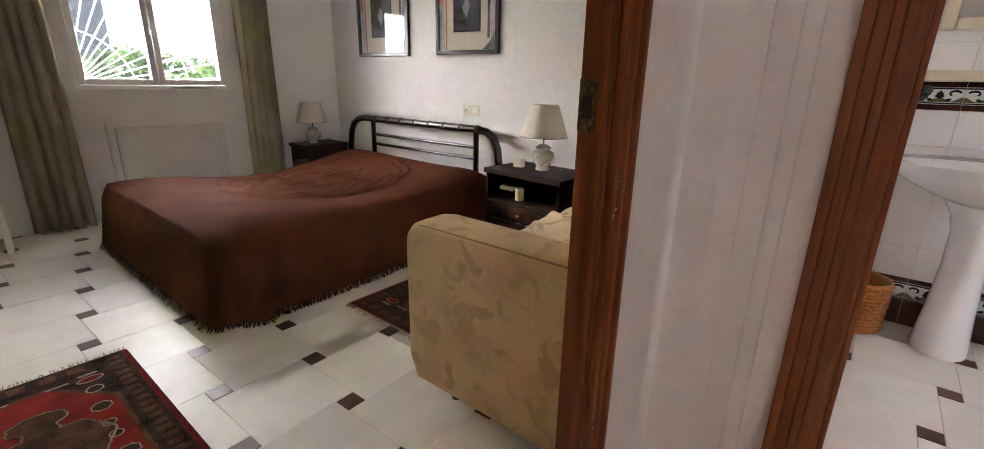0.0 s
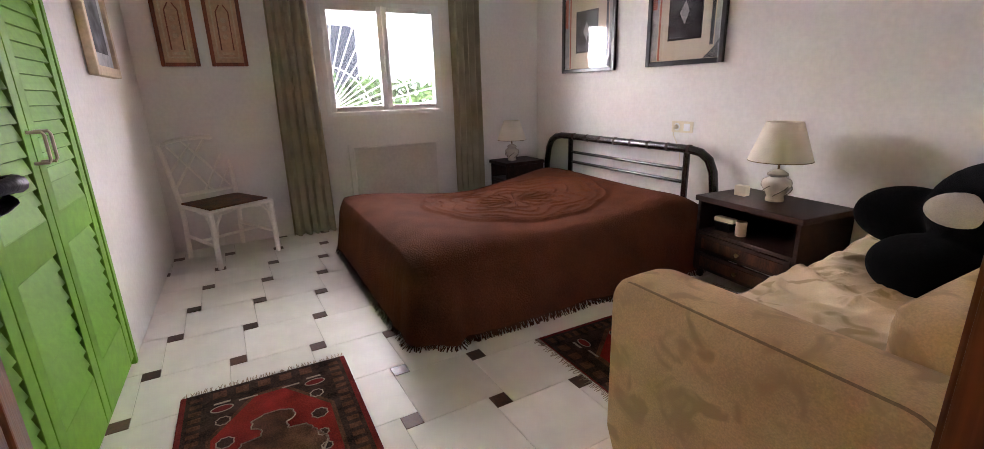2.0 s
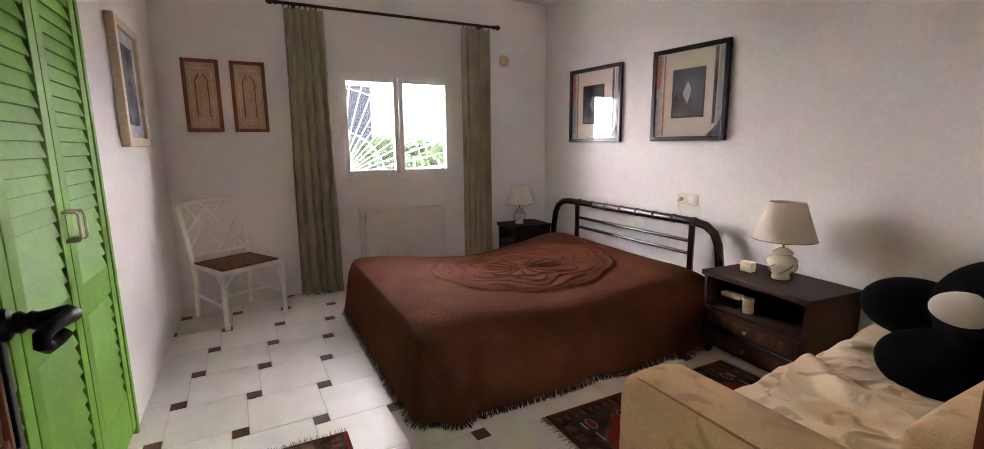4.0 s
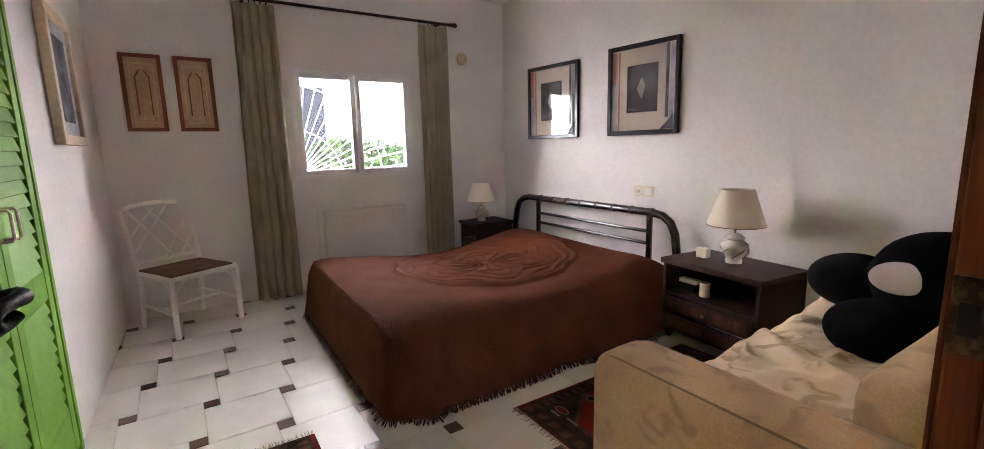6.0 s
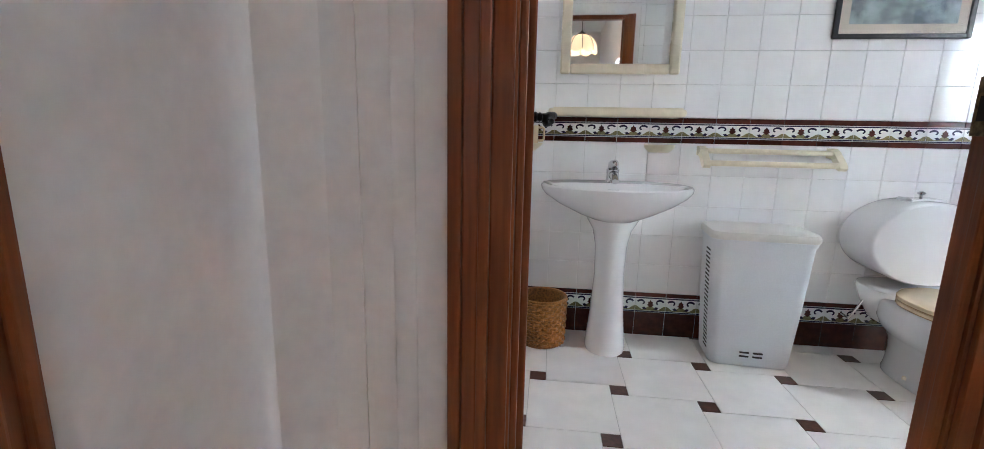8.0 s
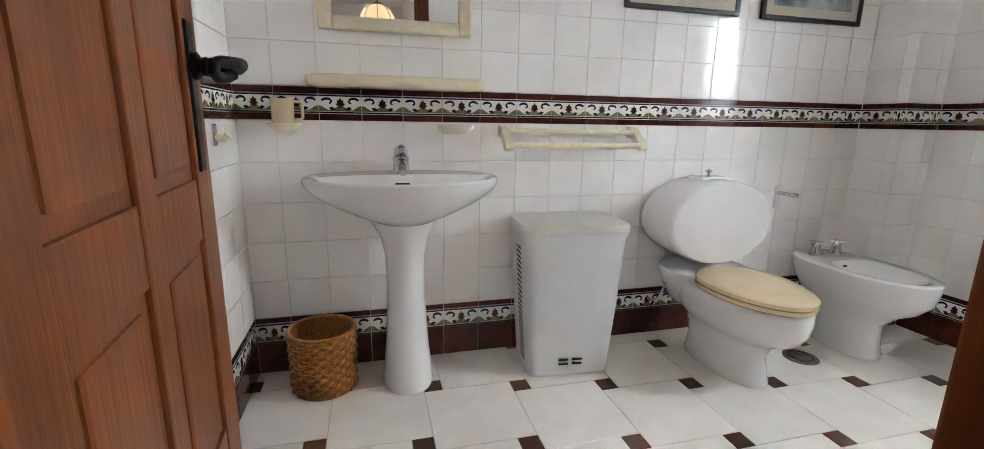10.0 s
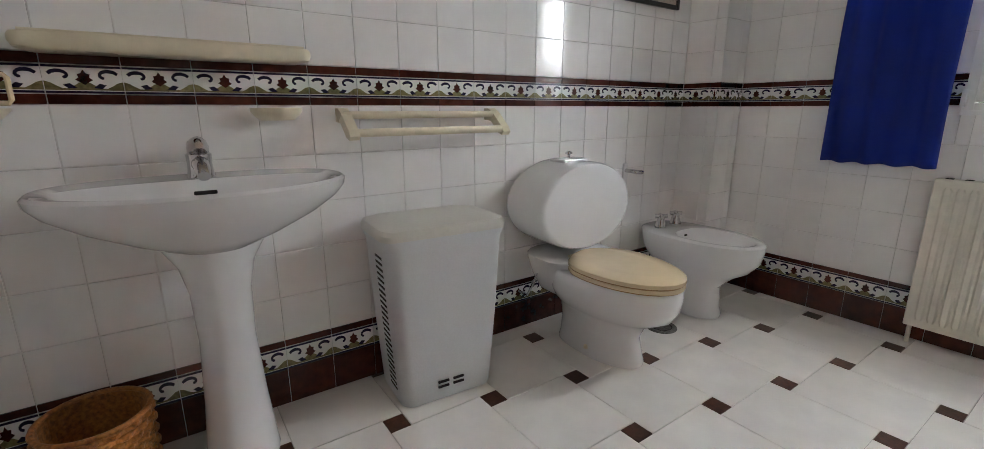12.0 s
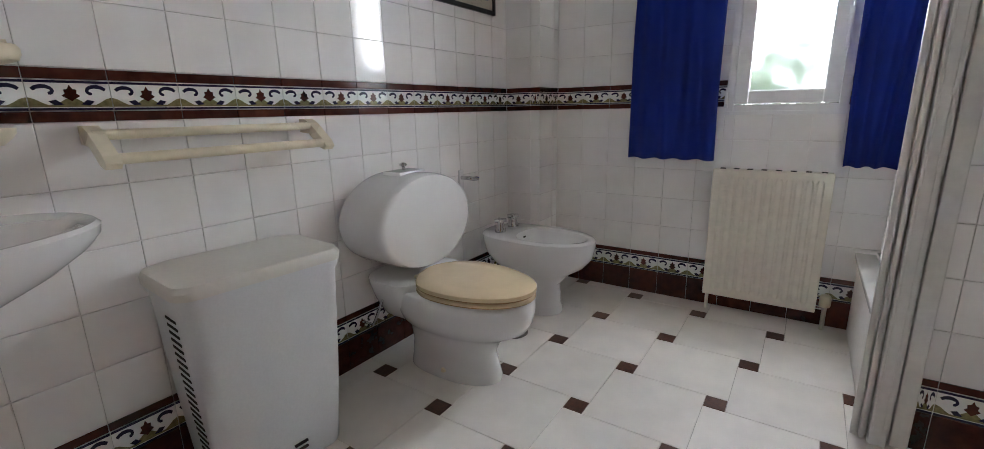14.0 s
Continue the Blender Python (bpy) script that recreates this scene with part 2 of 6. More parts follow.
# ---- builders ----
def thing(name, place, label, category, group="", rz=0.0):
    ob = new(name)
    ob.matrix_basis = pose(*place, 0, 0, rz)
    ob.empty_display_size = 0.1
    return tagged(ob, label, category, group)


def part(name, bm, mat, parent=None, label="", smooth=False):
    me = bpy.data.meshes.new(name)
    bmesh.ops.recalc_face_normals(bm, faces=bm.faces)
    if smooth:
        for f in bm.faces:
            f.smooth = True
    bm.to_mesh(me)
    bm.free()
    for m in (mat if isinstance(mat, (list, tuple)) else [mat]):
        me.materials.append(m)
    if smooth:
        me.set_sharp_from_angle(angle=radians(45))
    ob = new(name, me)
    if parent:
        ob.parent = parent
    if label:
        ob["label"] = label
    return ob


def B():
    return bmesh.new()


def bx(bm, x0, x1, y0, y1, z0, z1, bevel=0.0, seg=2):
    r = bmesh.ops.create_cube(bm, size=1.0)
    vs = r["verts"]
    for v in vs:
        v.co = Vector(((x0 + x1) / 2 + v.co.x * (x1 - x0), (y0 + y1) / 2 + v.co.y * (y1 - y0), (z0 + z1) / 2 + v.co.z * (z1 - z0)))
    if bevel:
        es = list({e for v in vs for e in v.link_edges})
        bmesh.ops.bevel(bm, geom=es, offset=bevel, segments=seg, affect="EDGES", profile=0.6)
    return bm


def box(x0, x1, y0, y1, z0, z1, bevel=0.0, seg=2):
    return bx(B(), x0, x1, y0, y1, z0, z1, bevel, seg)


def loft(rings, bm=None, closed=True, caps=True):
    bm = bm or B()
    rows = [[bm.verts.new(p) for p in ring] for ring in rings]
    k = len(rows[0])
    for a, b in zip(rows, rows[1:]):
        for i in range(k if closed else k - 1):
            j = (i + 1) % k
            bm.faces.new((a[i], a[j], b[j], b[i]))
    if caps and closed:
        bm.faces.new(rows[0][::-1])
        bm.faces.new(rows[-1])
    return bm


def lathe(profile, place=(0, 0, 0), n=28, bm=None, sx=1.0, sy=1.0, caps=True):
    """Turn (radius, height) pairs about an upright axis."""
    x, y, z = place
    return loft([[(x + sx * r * math.cos(2 * math.pi * i / n), y + sy * r * math.sin(2 * math.pi * i / n), z + h)
                  for i in range(n)] for r, h in profile], bm, True, caps)


def tube(points, r, bm=None, n=10, closed=False):
    """A round bar along points; r is one radius or one for each point."""
    pts = [Vector(p) for p in points]
    rings = []
    up = Vector((0, 0, 1))
    prev = None
    for i, p in enumerate(pts):
        a = pts[i - 1] if i or closed else p
        b = pts[(i + 1) % len(pts)] if i + 1 < len(pts) or closed else p
        d = (b - a).normalized()
        side = d.cross(up)
        if side.length < 1e-3:
            side = d.cross(Vector((0, 1, 0)))
        side.normalize()
        if prev is not None and side.dot(prev) < 0:
            side = -side
        prev = side
        top = side.cross(d)
        rad = r[i] if isinstance(r, (list, tuple)) else r
        rings.append([p + rad * (math.cos(2 * math.pi * k / n) * side + math.sin(2 * math.pi * k / n) * top) for k in range(n)])
    if closed:
        rings.append(rings[0])
    return loft(rings, bm, True, not closed)


def arc(c, r, a0, a1, k, axis="z"):
    out = []
    for i in range(k + 1):
        a = radians(a0 + (a1 - a0) * i / k)
        u, v = r * math.cos(a), r * math.sin(a)
        out.append({"z": (c[0] + u, c[1] + v, c[2]), "y": (c[0] + u, c[1], c[2] + v), "x": (c[0], c[1] + u, c[2] + v)}[axis])
    return out


def plate(points, z0, z1, bm=None):
    """A flat prism over an outline in x and y."""
    return loft([[(x, y, z0) for x, y in points], [(x, y, z1) for x, y in points]], bm)


def rough_up(bm, amount, scale, seed=0.0):
    for v in bm.verts:
        v.co += amount * noise.noise_vector(v.co * scale + Vector((seed, seed * 2, 0)))


def structure(ob, label, category):
    return tagged(ob, label, category, kind="structure")


# ---- the large structure ----
def wall(name, x0, x1, y0, y1, z1, gaps=(), along="x", mat=None, label="", z0=0.0):
    """A wall as one mesh, with openings (a0, a1, z0, z1) that go through it."""
    bm = B()
    a0, a1 = (x0, x1) if along == "x" else (y0, y1)

    def piece(p, q, s, t):
        if q - p > 1e-4 and t - s > 1e-4:
            if along == "x":
                bx(bm, p, q, y0, y1, s, t)
            else:
                bx(bm, x0, x1, p, q, s, t)
    at = a0
    for g0, g1, gz0, gz1 in sorted(gaps):
        piece(at, g0, z0, z1)
        piece(g0, g1, z0, gz0)
        piece(g0, g1, gz1, z1)
        at = g1
    piece(at, a1, z0, z1)
    return structure(part(name, bm, mat or PLASTER), label or "white painted plaster wall", "wall")


TOP = 2.8
WX, NY, SY = -4.71, 3.175, -0.39           # bedroom: window wall, headboard wall, wardrobe wall
BN, BE, BW = 3.086, 3.056, -0.216          # bathroom backing: sink wall, window wall, wall by the door
wall("wall_west", -4.95, WX, -0.62, 3.42, TOP, [(0.95, 2.05, 1.03, 1.99)], "y", label="white plaster bedroom wall with a window opening")
wall("wall_north", WX, -0.39, NY, 3.42, TOP, label="white plaster wall behind the bed")
wall("wall_south", WX, -0.39, -0.62, SY, TOP, [(-2.84, -1.36, 0.0, 2.3)], label="white plaster wall around the built-in wardrobe")
# never in view: added to keep outdoor light from leaking past the wardrobe
wall("wall_closet", -2.95, -1.25, -0.70, -0.62, TOP, label="unseen wall added behind the wardrobe to stop light leaking in")
wall("wall_partition", -0.381, -0.33, -3.0, 1.236, TOP, [(0.0, 0.83, 0.0, 2.08)], "y", label="white plaster wall with the bedroom doorway")
wall("wall_between_rooms", -0.39, BW, 1.236, 3.42, TOP, label="wall between bedroom and bathroom")
wall("wall_hall_north", BW, 0.86, 1.24, 1.302, TOP, [(-0.012, 0.695, 0.0, 2.08)], label="white plaster wall with the bathroom doorway")
# the opening in this east wall is invented, to admit the hall's fill light
wall("wall_hall_east", 0.86, 0.98, -3.0, 1.302, TOP, [(-0.80, -0.44, 1.2, 2.0)], "y", label="white hall wall with an added opening that lets light in")
wall("wall_hall_south", -0.41, 0.98, -3.1, -3.0, TOP, label="plain white hall wall")
wall("wall_bath_north", BW, 3.25, BN, 3.42, TOP, label="backing wall of the tiled sink wall")
wall("wall_bath_east", BE, 3.25, 0.13, BN, TOP, [(1.446, 1.936, 1.04, 1.98)], "y", label="backing wall of the tiled window wall")
wall("wall_bath_south", 0.98, BE, 0.13, 0.25, TOP, label="plain white wall closing the shower corner")
wall("wall_column", 2.826, BE, 2.866, BN, TOP, label="boxed pipe column in the bathroom corner")
wall("wall_shower", 2.176, 2.29, 0.25, 1.205, TOP, along="y", label="tiled shower end wall")
wall("wall_low", 2.29, BE, 1.19, 1.318, 0.365, label="low tiled shower wall")

# rounded inside corner of the hall's plaster
r = 0.1
cor = [(-0.36, 1.27), (-0.36, 1.243 - r)] + [(-0.333 + r - r * math.cos(radians(a)), 1.243 - r + r * math.sin(radians(a))) for a in range(0, 91, 6)] + [(-0.333 + r, 1.27)]
structure(part("wall_corner", plate(cor, 0.0, TOP), PLASTER, smooth=True), "rounded plaster corner between two doorways", "wall")

bead = [(-0.148 + 0.019 * math.cos(radians(k)), 1.241 - 0.007 * math.sin(radians(k))) for k in range(0, 181, 20)]
structure(part("trim", plate(bead, 0.0, TOP), PLASTER, smooth=True), "slim rounded plaster bead beside the doorway", "trim")
structure(part("ceiling", box(-4.95, 3.25, -3.1, 3.42, TOP, TOP + 0.12), CEIL), "flat white painted ceiling", "ceiling")
floor = structure(part("floor", box(-4.95, 3.25, -3.1, 3.42, -0.15, -0.004), GROUT), "white floor tiles with small brown corner tiles", "floor")
structure(part("trim", box(2.292, 3.05, 1.175, 1.335, 0.366, 0.388, 0.005), MARBLE), "white marble top of the low shower wall", "ledge")


# door frames
def door_frame(name, place, rz, width, depth, arch, label):
    """A moulded frame: x along the opening, hall side at -y; arch: the widths of the two architraves."""
    t = thing(name, place, label, "door frame", rz=rz)
    t["kind"] = "structure"
    for m, aw in ((-1, arch[0]), (1, arch[1])):
        e = m * width / 2
        bm = B()
        bx(bm, min(e, e + m * 0.033), max(e, e + m * 0.033), 0.0, depth, 0, 2.08, 0.003)
        part("jamb", bm, WOOD, t)
        part("stop", box(min(e - m * 0.012, e - m * 0.0005), max(e - m * 0.012, e - m * 0.0005), 0.004, depth * 0.36, 0, 2.045, 0.003), WOOD, t)
        bm = B()
        for a, b, d in ((0.0, 0.34, 0.014), (0.34, 0.52, 0.022), (0.52, 0.78, 0.016), (0.78, 1.0, 0.026)):
            p, q = e + m * (0.004 + a * (aw - 0.004)), e + m * (0.004 + b * (aw - 0.004))
            bx(bm, min(p, q), max(p, q), -d, -0.001, 0, 2.085 + b * 0.08, 0.003)
        part("architrave", bm, WOOD, t)
        p, q = e + m * 0.026, e + m * 0.09
        part("architrave", box(min(p, q), max(p, q), depth + 0.001, depth + 0.012, 0, 2.085, 0.004), WOOD, t)
    part("head", box(-width / 2, width / 2, 0.0, depth, 2.045, 2.08, 0.003), WOOD, t)
    part("architrave", box(-width / 2, width / 2, -0.022, -0.001, 2.083, 2.165, 0.006), WOOD, t)
    return t


f1 = door_frame("door_frame", (-0.328, 0.405, 0), 90, 0.755, 0.055, (0.055, 0.055), "reddish brown moulded wooden frame of the bedroom door")
f2 = door_frame("door_frame", (0.336, 1.238, 0), 0, 0.632, 0.060, (0.096, 0.075), "reddish brown moulded wooden frame of the bathroom door")


def strike(t, x, y, z, m):
    bm = box(min(x, x - m * 0.003), max(x, x - m * 0.003), y - 0.014, y + 0.016, z - 0.04, z + 0.04, 0.001)
    sp = part("strike_plate", bm, BRASSY, t, "worn brass strike plate")
    part("slot", box(min(x - m * 0.0035, x - m * 0.001), max(x - m * 0.0035, x - m * 0.001), y - 0.007, y + 0.009, z - 0.02, z + 0.014), SLOT, sp)


strike(f1, 0.3775, 0.038, 1.11, 1)
part("rebate", box(-0.416, -0.356, 0.0665, 0.188, 0, 2.08, 0.003), WOOD, f2)
strike(f2, 0.316, 0.045, 1.14, 1)


rnd = random.Random(8)
for k in range(14):
    y, z = 0.798 + rnd.uniform(-0.012, 0.03), rnd.choice((0.93, 0.99, 1.0, 0.55)) + rnd.uniform(-0.03, 0.03)
    d = rnd.uniform(0.002, 0.006)
    x = -0.3105
    part("chip", box(0.388 + (k % 5) * 0.006, 0.388 + (k % 5) * 0.006 + d, -0.0152, -0.0138, z, z + rnd.uniform(0.0015, 0.003)), PALEWOOD, f1, "chipped paint fleck")


def panelled_door(name, place, rz, width, label, lever):
    """x runs from the hinges, faces at y 0 and 0.038."""
    t = thing(name, place, label, "door", rz=rz)
    part("leaf", box(0, width, 0.008, 0.032, 0.006, 2.03, 0.002), WOOD, t)
    n, rows = 2, ((0.1, 0.42), (0.5, 0.86), (0.98, 1.3), (1.38, 1.64), (1.72, 1.95))
    cols = [0.0, 0.11, 0.14 + (width - 0.25) / 2 - 0.03, 0.14 + (width - 0.25) / 2, width - 0.11, width]
    for p, q in ((0, 0.09), (width / 2 - 0.03, width / 2 + 0.03), (width - 0.09, width)):
        part("stile", box(p, q, 0, 0.04, 0.006, 2.03, 0.004), WOOD, t)
    zs = [0.006, 0.09, 0.44, 0.5, 0.86, 0.96, 1.3, 1.38, 1.64, 1.72, 1.95, 2.03]
    for a, b in zip(zs[::2], zs[1::2]):
        for p, q in ((0.09, width / 2 - 0.03), (width / 2 + 0.03, width - 0.09)):
            part("rail", box(p, q, 0.002, 0.038, a, b, 0.003), WOOD, t)
    for a, b in zip(zs[1::2], zs[2::2]):
        for p, q in ((0.09, width / 2 - 0.03), (width / 2 + 0.03, width - 0.09)):
            part("panel", box(p + 0.018, q - 0.018, 0.003, 0.037, a + 0.02, b - 0.02, 0.008), WOOD, t)
    h = part("plate", box(width - 0.075, width - 0.04, -0.005, 0.045, lever - 0.17, lever + 0.07, 0.004), IRON, t, "black iron door plate")
    for s, m in ((-0.005, -1), (0.045, 1)):
        x = width - 0.058
        neck = ((0.0, 0.023), (0.008, 0.022), (0.013, 0.014), (0.02, 0.016), (0.026, 0.011), (0.032, 0.014), (0.038, 0.011), (0.056, 0.0125))
        bm = tube([(x, s + m * d, lever) for d, r in neck], [r for d, r in neck], n=12)
        arm = [(0.0, 0.056, 0.0), (-0.004, 0.066, 0.002), (-0.016, 0.071, 0.003), (-0.036, 0.065, 0.004), (-0.062, 0.052, 0.003), (-0.076, 0.044, -0.002),
               (-0.078, 0.043, -0.014), (-0.068, 0.047, -0.021), (-0.052, 0.056, -0.020), (-0.042, 0.064, -0.013)]
        tube([(x + a, s + m * b, lever + c) for a, b, c in arm], [0.0125, 0.013, 0.012, 0.010, 0.0095, 0.010, 0.0095, 0.009, 0.008, 0.009], bm)
        part("lever", bm, IRON, t, "curled black iron lever", smooth=True)
    part("edge_plate", box(width - 0.001, width + 0.002, 0.008, 0.03, lever - 0.1, lever + 0.08), BRASSY, t)
    for z in (0.3, 1.142, 1.8):
        bm = box(-0.003, 0.0015, 0.023, 0.037, z - 0.062, z + 0.062, 0.0006)
        hg = part("hinge", bm, HINGE, t, "worn metal butt hinge")
        for dz in (-0.045, 0.02, 0.048):
            part("screw", tube([(-0.0028, 0.03, z + dz), (-0.0042, 0.03, z + dz)], 0.0042, n=10), BRASSY, hg)
        part("pin", lathe([(0.006, -0.05), (0.006, 0.05)], (-0.006, 0.042, z), n=8), BRASSY, hg)
    return t


panelled_door("door_1", (-0.395, 0.036, 0), 193.2, 0.74, "reddish brown panelled wooden bedroom door, standing open", 1.105)
panelled_door("door_2", (0.038, 1.425, 0), 94.0, 0.62, "reddish brown panelled wooden bathroom door, standing open", 1.14)


# ---- windows ----
def casement(name, place, rz, w, h, leaves, pane_mat, label, s=0.062):
    """x along the wall, room side at -y, foot at z 0."""
    t = thing(name, place, label, "window", rz=rz)
    t["kind"] = "structure"
    bm = B()
    for p, q, a, b in ((0, 0.035, 0, h), (w - 0.035, w, 0, h), (0.035, w - 0.035, 0, 0.035), (0.035, w - 0.035, h - 0.035, h)):
        bx(bm, p, q, 0.0, 0.07, a, b, 0.003)
    part("window_frame", bm, PVC, t)
    lw = (w - 0.07) / leaves
    for i in range(leaves):
        x0 = 0.035 + i * lw
        x1 = x0 + lw
        bm = B()
        for p, q, a, b in ((x0 + 0.002, x0 + s, 0.037, h - 0.037), (x1 - s, x1 - 0.002, 0.037, h - 0.037), (x0 + s, x1 - s, 0.037, 0.037 + s), (x0 + s, x1 - s, h - 0.037 - s, h - 0.037)):
            bx(bm, p, q, -0.014, 0.05, a, b, 0.005)
        sash = part("sash", bm, PVC, t)
        pane = part("pane", box(x0 + s - 0.004, x1 - s + 0.004, 0.015, 0.019, 0.037 + s - 0.004, h - 0.037 - s + 0.004), pane_mat, sash)
        pane.visible_shadow = False
    return t


win1 = casement("window_1", (-4.705, 0.945, 1.025), 90, 1.11, 0.97, 2, PANE, "white two-leaf window, closed, over the radiator", 0.046)
bm = box(0.035 + 0.52 - 0.012, 0.035 + 0.52 + 0.012, -0.03, -0.014, 0.42, 0.49, 0.004)
bx(bm, 0.548, 0.563, -0.045, -0.03, 0.33, 0.46, 0.005)
part("handle", bm, PVC, win1)
win2 = casement("window_2", (3.046, 1.938, 1.028), -90, 0.494, 0.955, 1, FROST, "white single-leaf bathroom window with frosted glass")
bm = box(0.445, 0.465, -0.03, -0.014, 0.36, 0.43, 0.004)
bx(bm, 0.448, 0.462, -0.045, -0.03, 0.26, 0.40, 0.005)
part("handle", bm, PVC, win2)
part("hinge", box(-0.004, 0.012, -0.03, 0.0, 0.02, 0.09, 0.003), PVC, win2)
# strip added under the frame to cover bright light leaks at its foot
part("lip", box(-0.002, 0.496, -0.012, 0.003, -0.014, 0.004, 0.002), PVC, win2)

# iron sunburst grille outside the bedroom window
g = thing("window_grille", (-4.93, 0.93, 1.03), "white iron sunburst grille outside the window", "grille", rz=0)
for k in range(13):
    a = radians(5 + k * 6.8)
    L = min(1.12 / max(math.cos(a), 0.05), 0.98 / max(math.sin(a), 0.05), 1.25)
    part("bar", tube([(0, 0.02, 0.0), (0, 0.02 + L * math.cos(a), L * math.sin(a))], 0.0055, n=8), PVC, g)
for rr in (0.45, 0.85):
    part("hoop", tube(arc((0.012, 0.02, 0.0), rr, 3, 92, 14, "x"), 0.0055, n=8), PVC, g)
part("frame", tube([(0, 0, 0), (0, 1.12, 0), (0, 1.12, 0.98), (0, 0, 0.98)], 0.008, n=6, closed=True), PVC, g)

# ---- outdoors ----
structure(part("ground", box(-400, 400, -400, 400, -0.6, -0.35), EARTH), "pale paving outdoors", "ground")
# two glowing panels, added to light the rooms through their windows
structure(part("backdrop", box(-13.2, -13.0, -16, 20, -0.4, 9), BACKDROP), "glowing panel standing in for the bright outdoors beyond the bedroom window", "sky")
structure(part("backdrop", box(10.0, 10.2, -10, 13, -0.4, 8), BACKDROP2), "glowing panel standing in for the bright outdoors beyond the bathroom window", "sky")
h = thing("house", (-11.5, 2.0, -0.35), "white stucco corner of a neighbouring house with a grey shutter", "house")
part("wall", box(-1.2, 0.0, 0.0, 1.75, 0, 5.2), STUCCO, h)
part("roof", box(-1.4, 0.25, -0.2, 1.95, 5.2, 5.45), STUCCO, h)
sh = part("shutter", box(0.0, 0.05, 0.1, 0.82, 1.62, 3.03, 0.01), SHUTTER, h, "grey louvred shutter")
for k in range(20):
    part("slat", box(0.05, 0.075, 0.15, 0.77, 1.66 + k * 0.068, 1.70 + k * 0.068), SHUTTER, sh)


def hedge(name, x0, x1, y0, y1, z0, z1, count, seed):
    rnd = random.Random(seed)
    verts, faces = [], []
    for _ in range(count):
        x, y = rnd.uniform(x0, x1), rnd.uniform(y0, y1)
        z = z0 + (z1 - z0) * rnd.random() ** 0.6 * (0.85 + 0.3 * noise.noise(Vector((x, y * 1.3, 0))))
        d = Vector((rnd.gauss(0, 1), rnd.gauss(0, 1), rnd.gauss(0, 1))).normalized()
        u = d.orthogonal().normalized()
        s = rnd.uniform(0.05, 0.10)
        c = Vector((x, y, z))
        k = len(verts)
        verts += [c - d * s, c + u * s * 0.45, c + d * s, c - u * s * 0.45]
        faces.append((k, k + 1, k + 2, k + 3))
    me = bpy.data.meshes.new(name)
    me.from_pydata(verts, [], faces)
    me.materials.append(LEAF)
    return tagged(new(name, me), "dense green garden hedge outside the window", "hedge", kind="stuff")


hedge("hedge", -8.6, -7.6, -1.5, 6.0, -0.35, 1.72, 10000, 4)
hedge("hedge", 6.2, 7.0, -2.5, 4.5, -0.35, 2.0, 8000, 7)


# ---- bedroom: wardrobe ----
def louvre_leaf(t, x0, x1, z0, z1, y, hinge_right):
    leaf = new("door")
    leaf.parent = t
    s, d = 0.062, 0.03
    zm = 0.78
    for p, q in ((x0, x0 + s), (x1 - s, x1)):
        part("stile", box(p, q, y - d, y, z0, z1, 0.003), GREEN, leaf)
    for a, b in ((z0, z0 + 0.2), (zm - 0.06, zm + 0.06), (z1 - 0.09, z1)):
        part("rail", box(x0 + s, x1 - s, y - d + 0.002, y - 0.002, a, b, 0.003), GREEN, leaf)
    for a, b in ((z0 + 0.2, zm - 0.06), (zm + 0.06, z1 - 0.09)):
        n = int((b - a) / 0.052)
        me = None
        for i in range(n):
            zc = a + (i + 0.5) * (b - a) / n
            bm = B()
            hw = 0.031
            prof = [(-0.013, hw), (-0.007, hw + 0.003), (0.011, -hw + 0.003), (0.005, -hw)]
            loft([[(xx, y - 0.014 + py, zc + pz) for py, pz in prof] for xx in (x0 + s - 0.006, x1 - s + 0.006)], bm)
            part("slat", bm, GREEN, leaf)
    return leaf


wd = thing("wardrobe", (0, 0, 0), "bright green louvred built-in wardrobe, doors closed", "wardrobe")
bm = B()
bx(bm, -2.84, -2.805, -0.5, -0.378, 0.0, 2.3, 0.003)
bx(bm, -1.395, -1.36, -0.5, -0.378, 0.0, 2.3, 0.003)
bx(bm, -2.805, -1.395, -0.5, -0.378, 2.24, 2.3, 0.003)
bx(bm, -2.805, -1.395, -0.5, -0.40, 0.0, 0.035, 0.003)
part("frame", bm, GREEN, wd)
part("back", box(-2.83, -1.37, -0.615, -0.60, 0.0, 2.3), GREEN, wd)
for a, b, hr in ((-2.802, -2.335, 0), (-2.329, -1.866, 1), (-1.860, -1.398, 0)):
    lf = louvre_leaf(wd, a, b, 0.04, 2.235, -0.383, hr)
    x = {-2.802: b - 0.03, -2.329: a + 0.03, -1.860: b - 0.03}[a]
    part("handle", tube([(x, -0.383, 1.02), (x, -0.345, 1.02), (x, -0.340, 1.03), (x, -0.340, 1.11), (x, -0.345, 1.12), (x, -0.383, 1.12)], 0.0055, n=8), CREAM_P, lf, "slim cream bow handle")


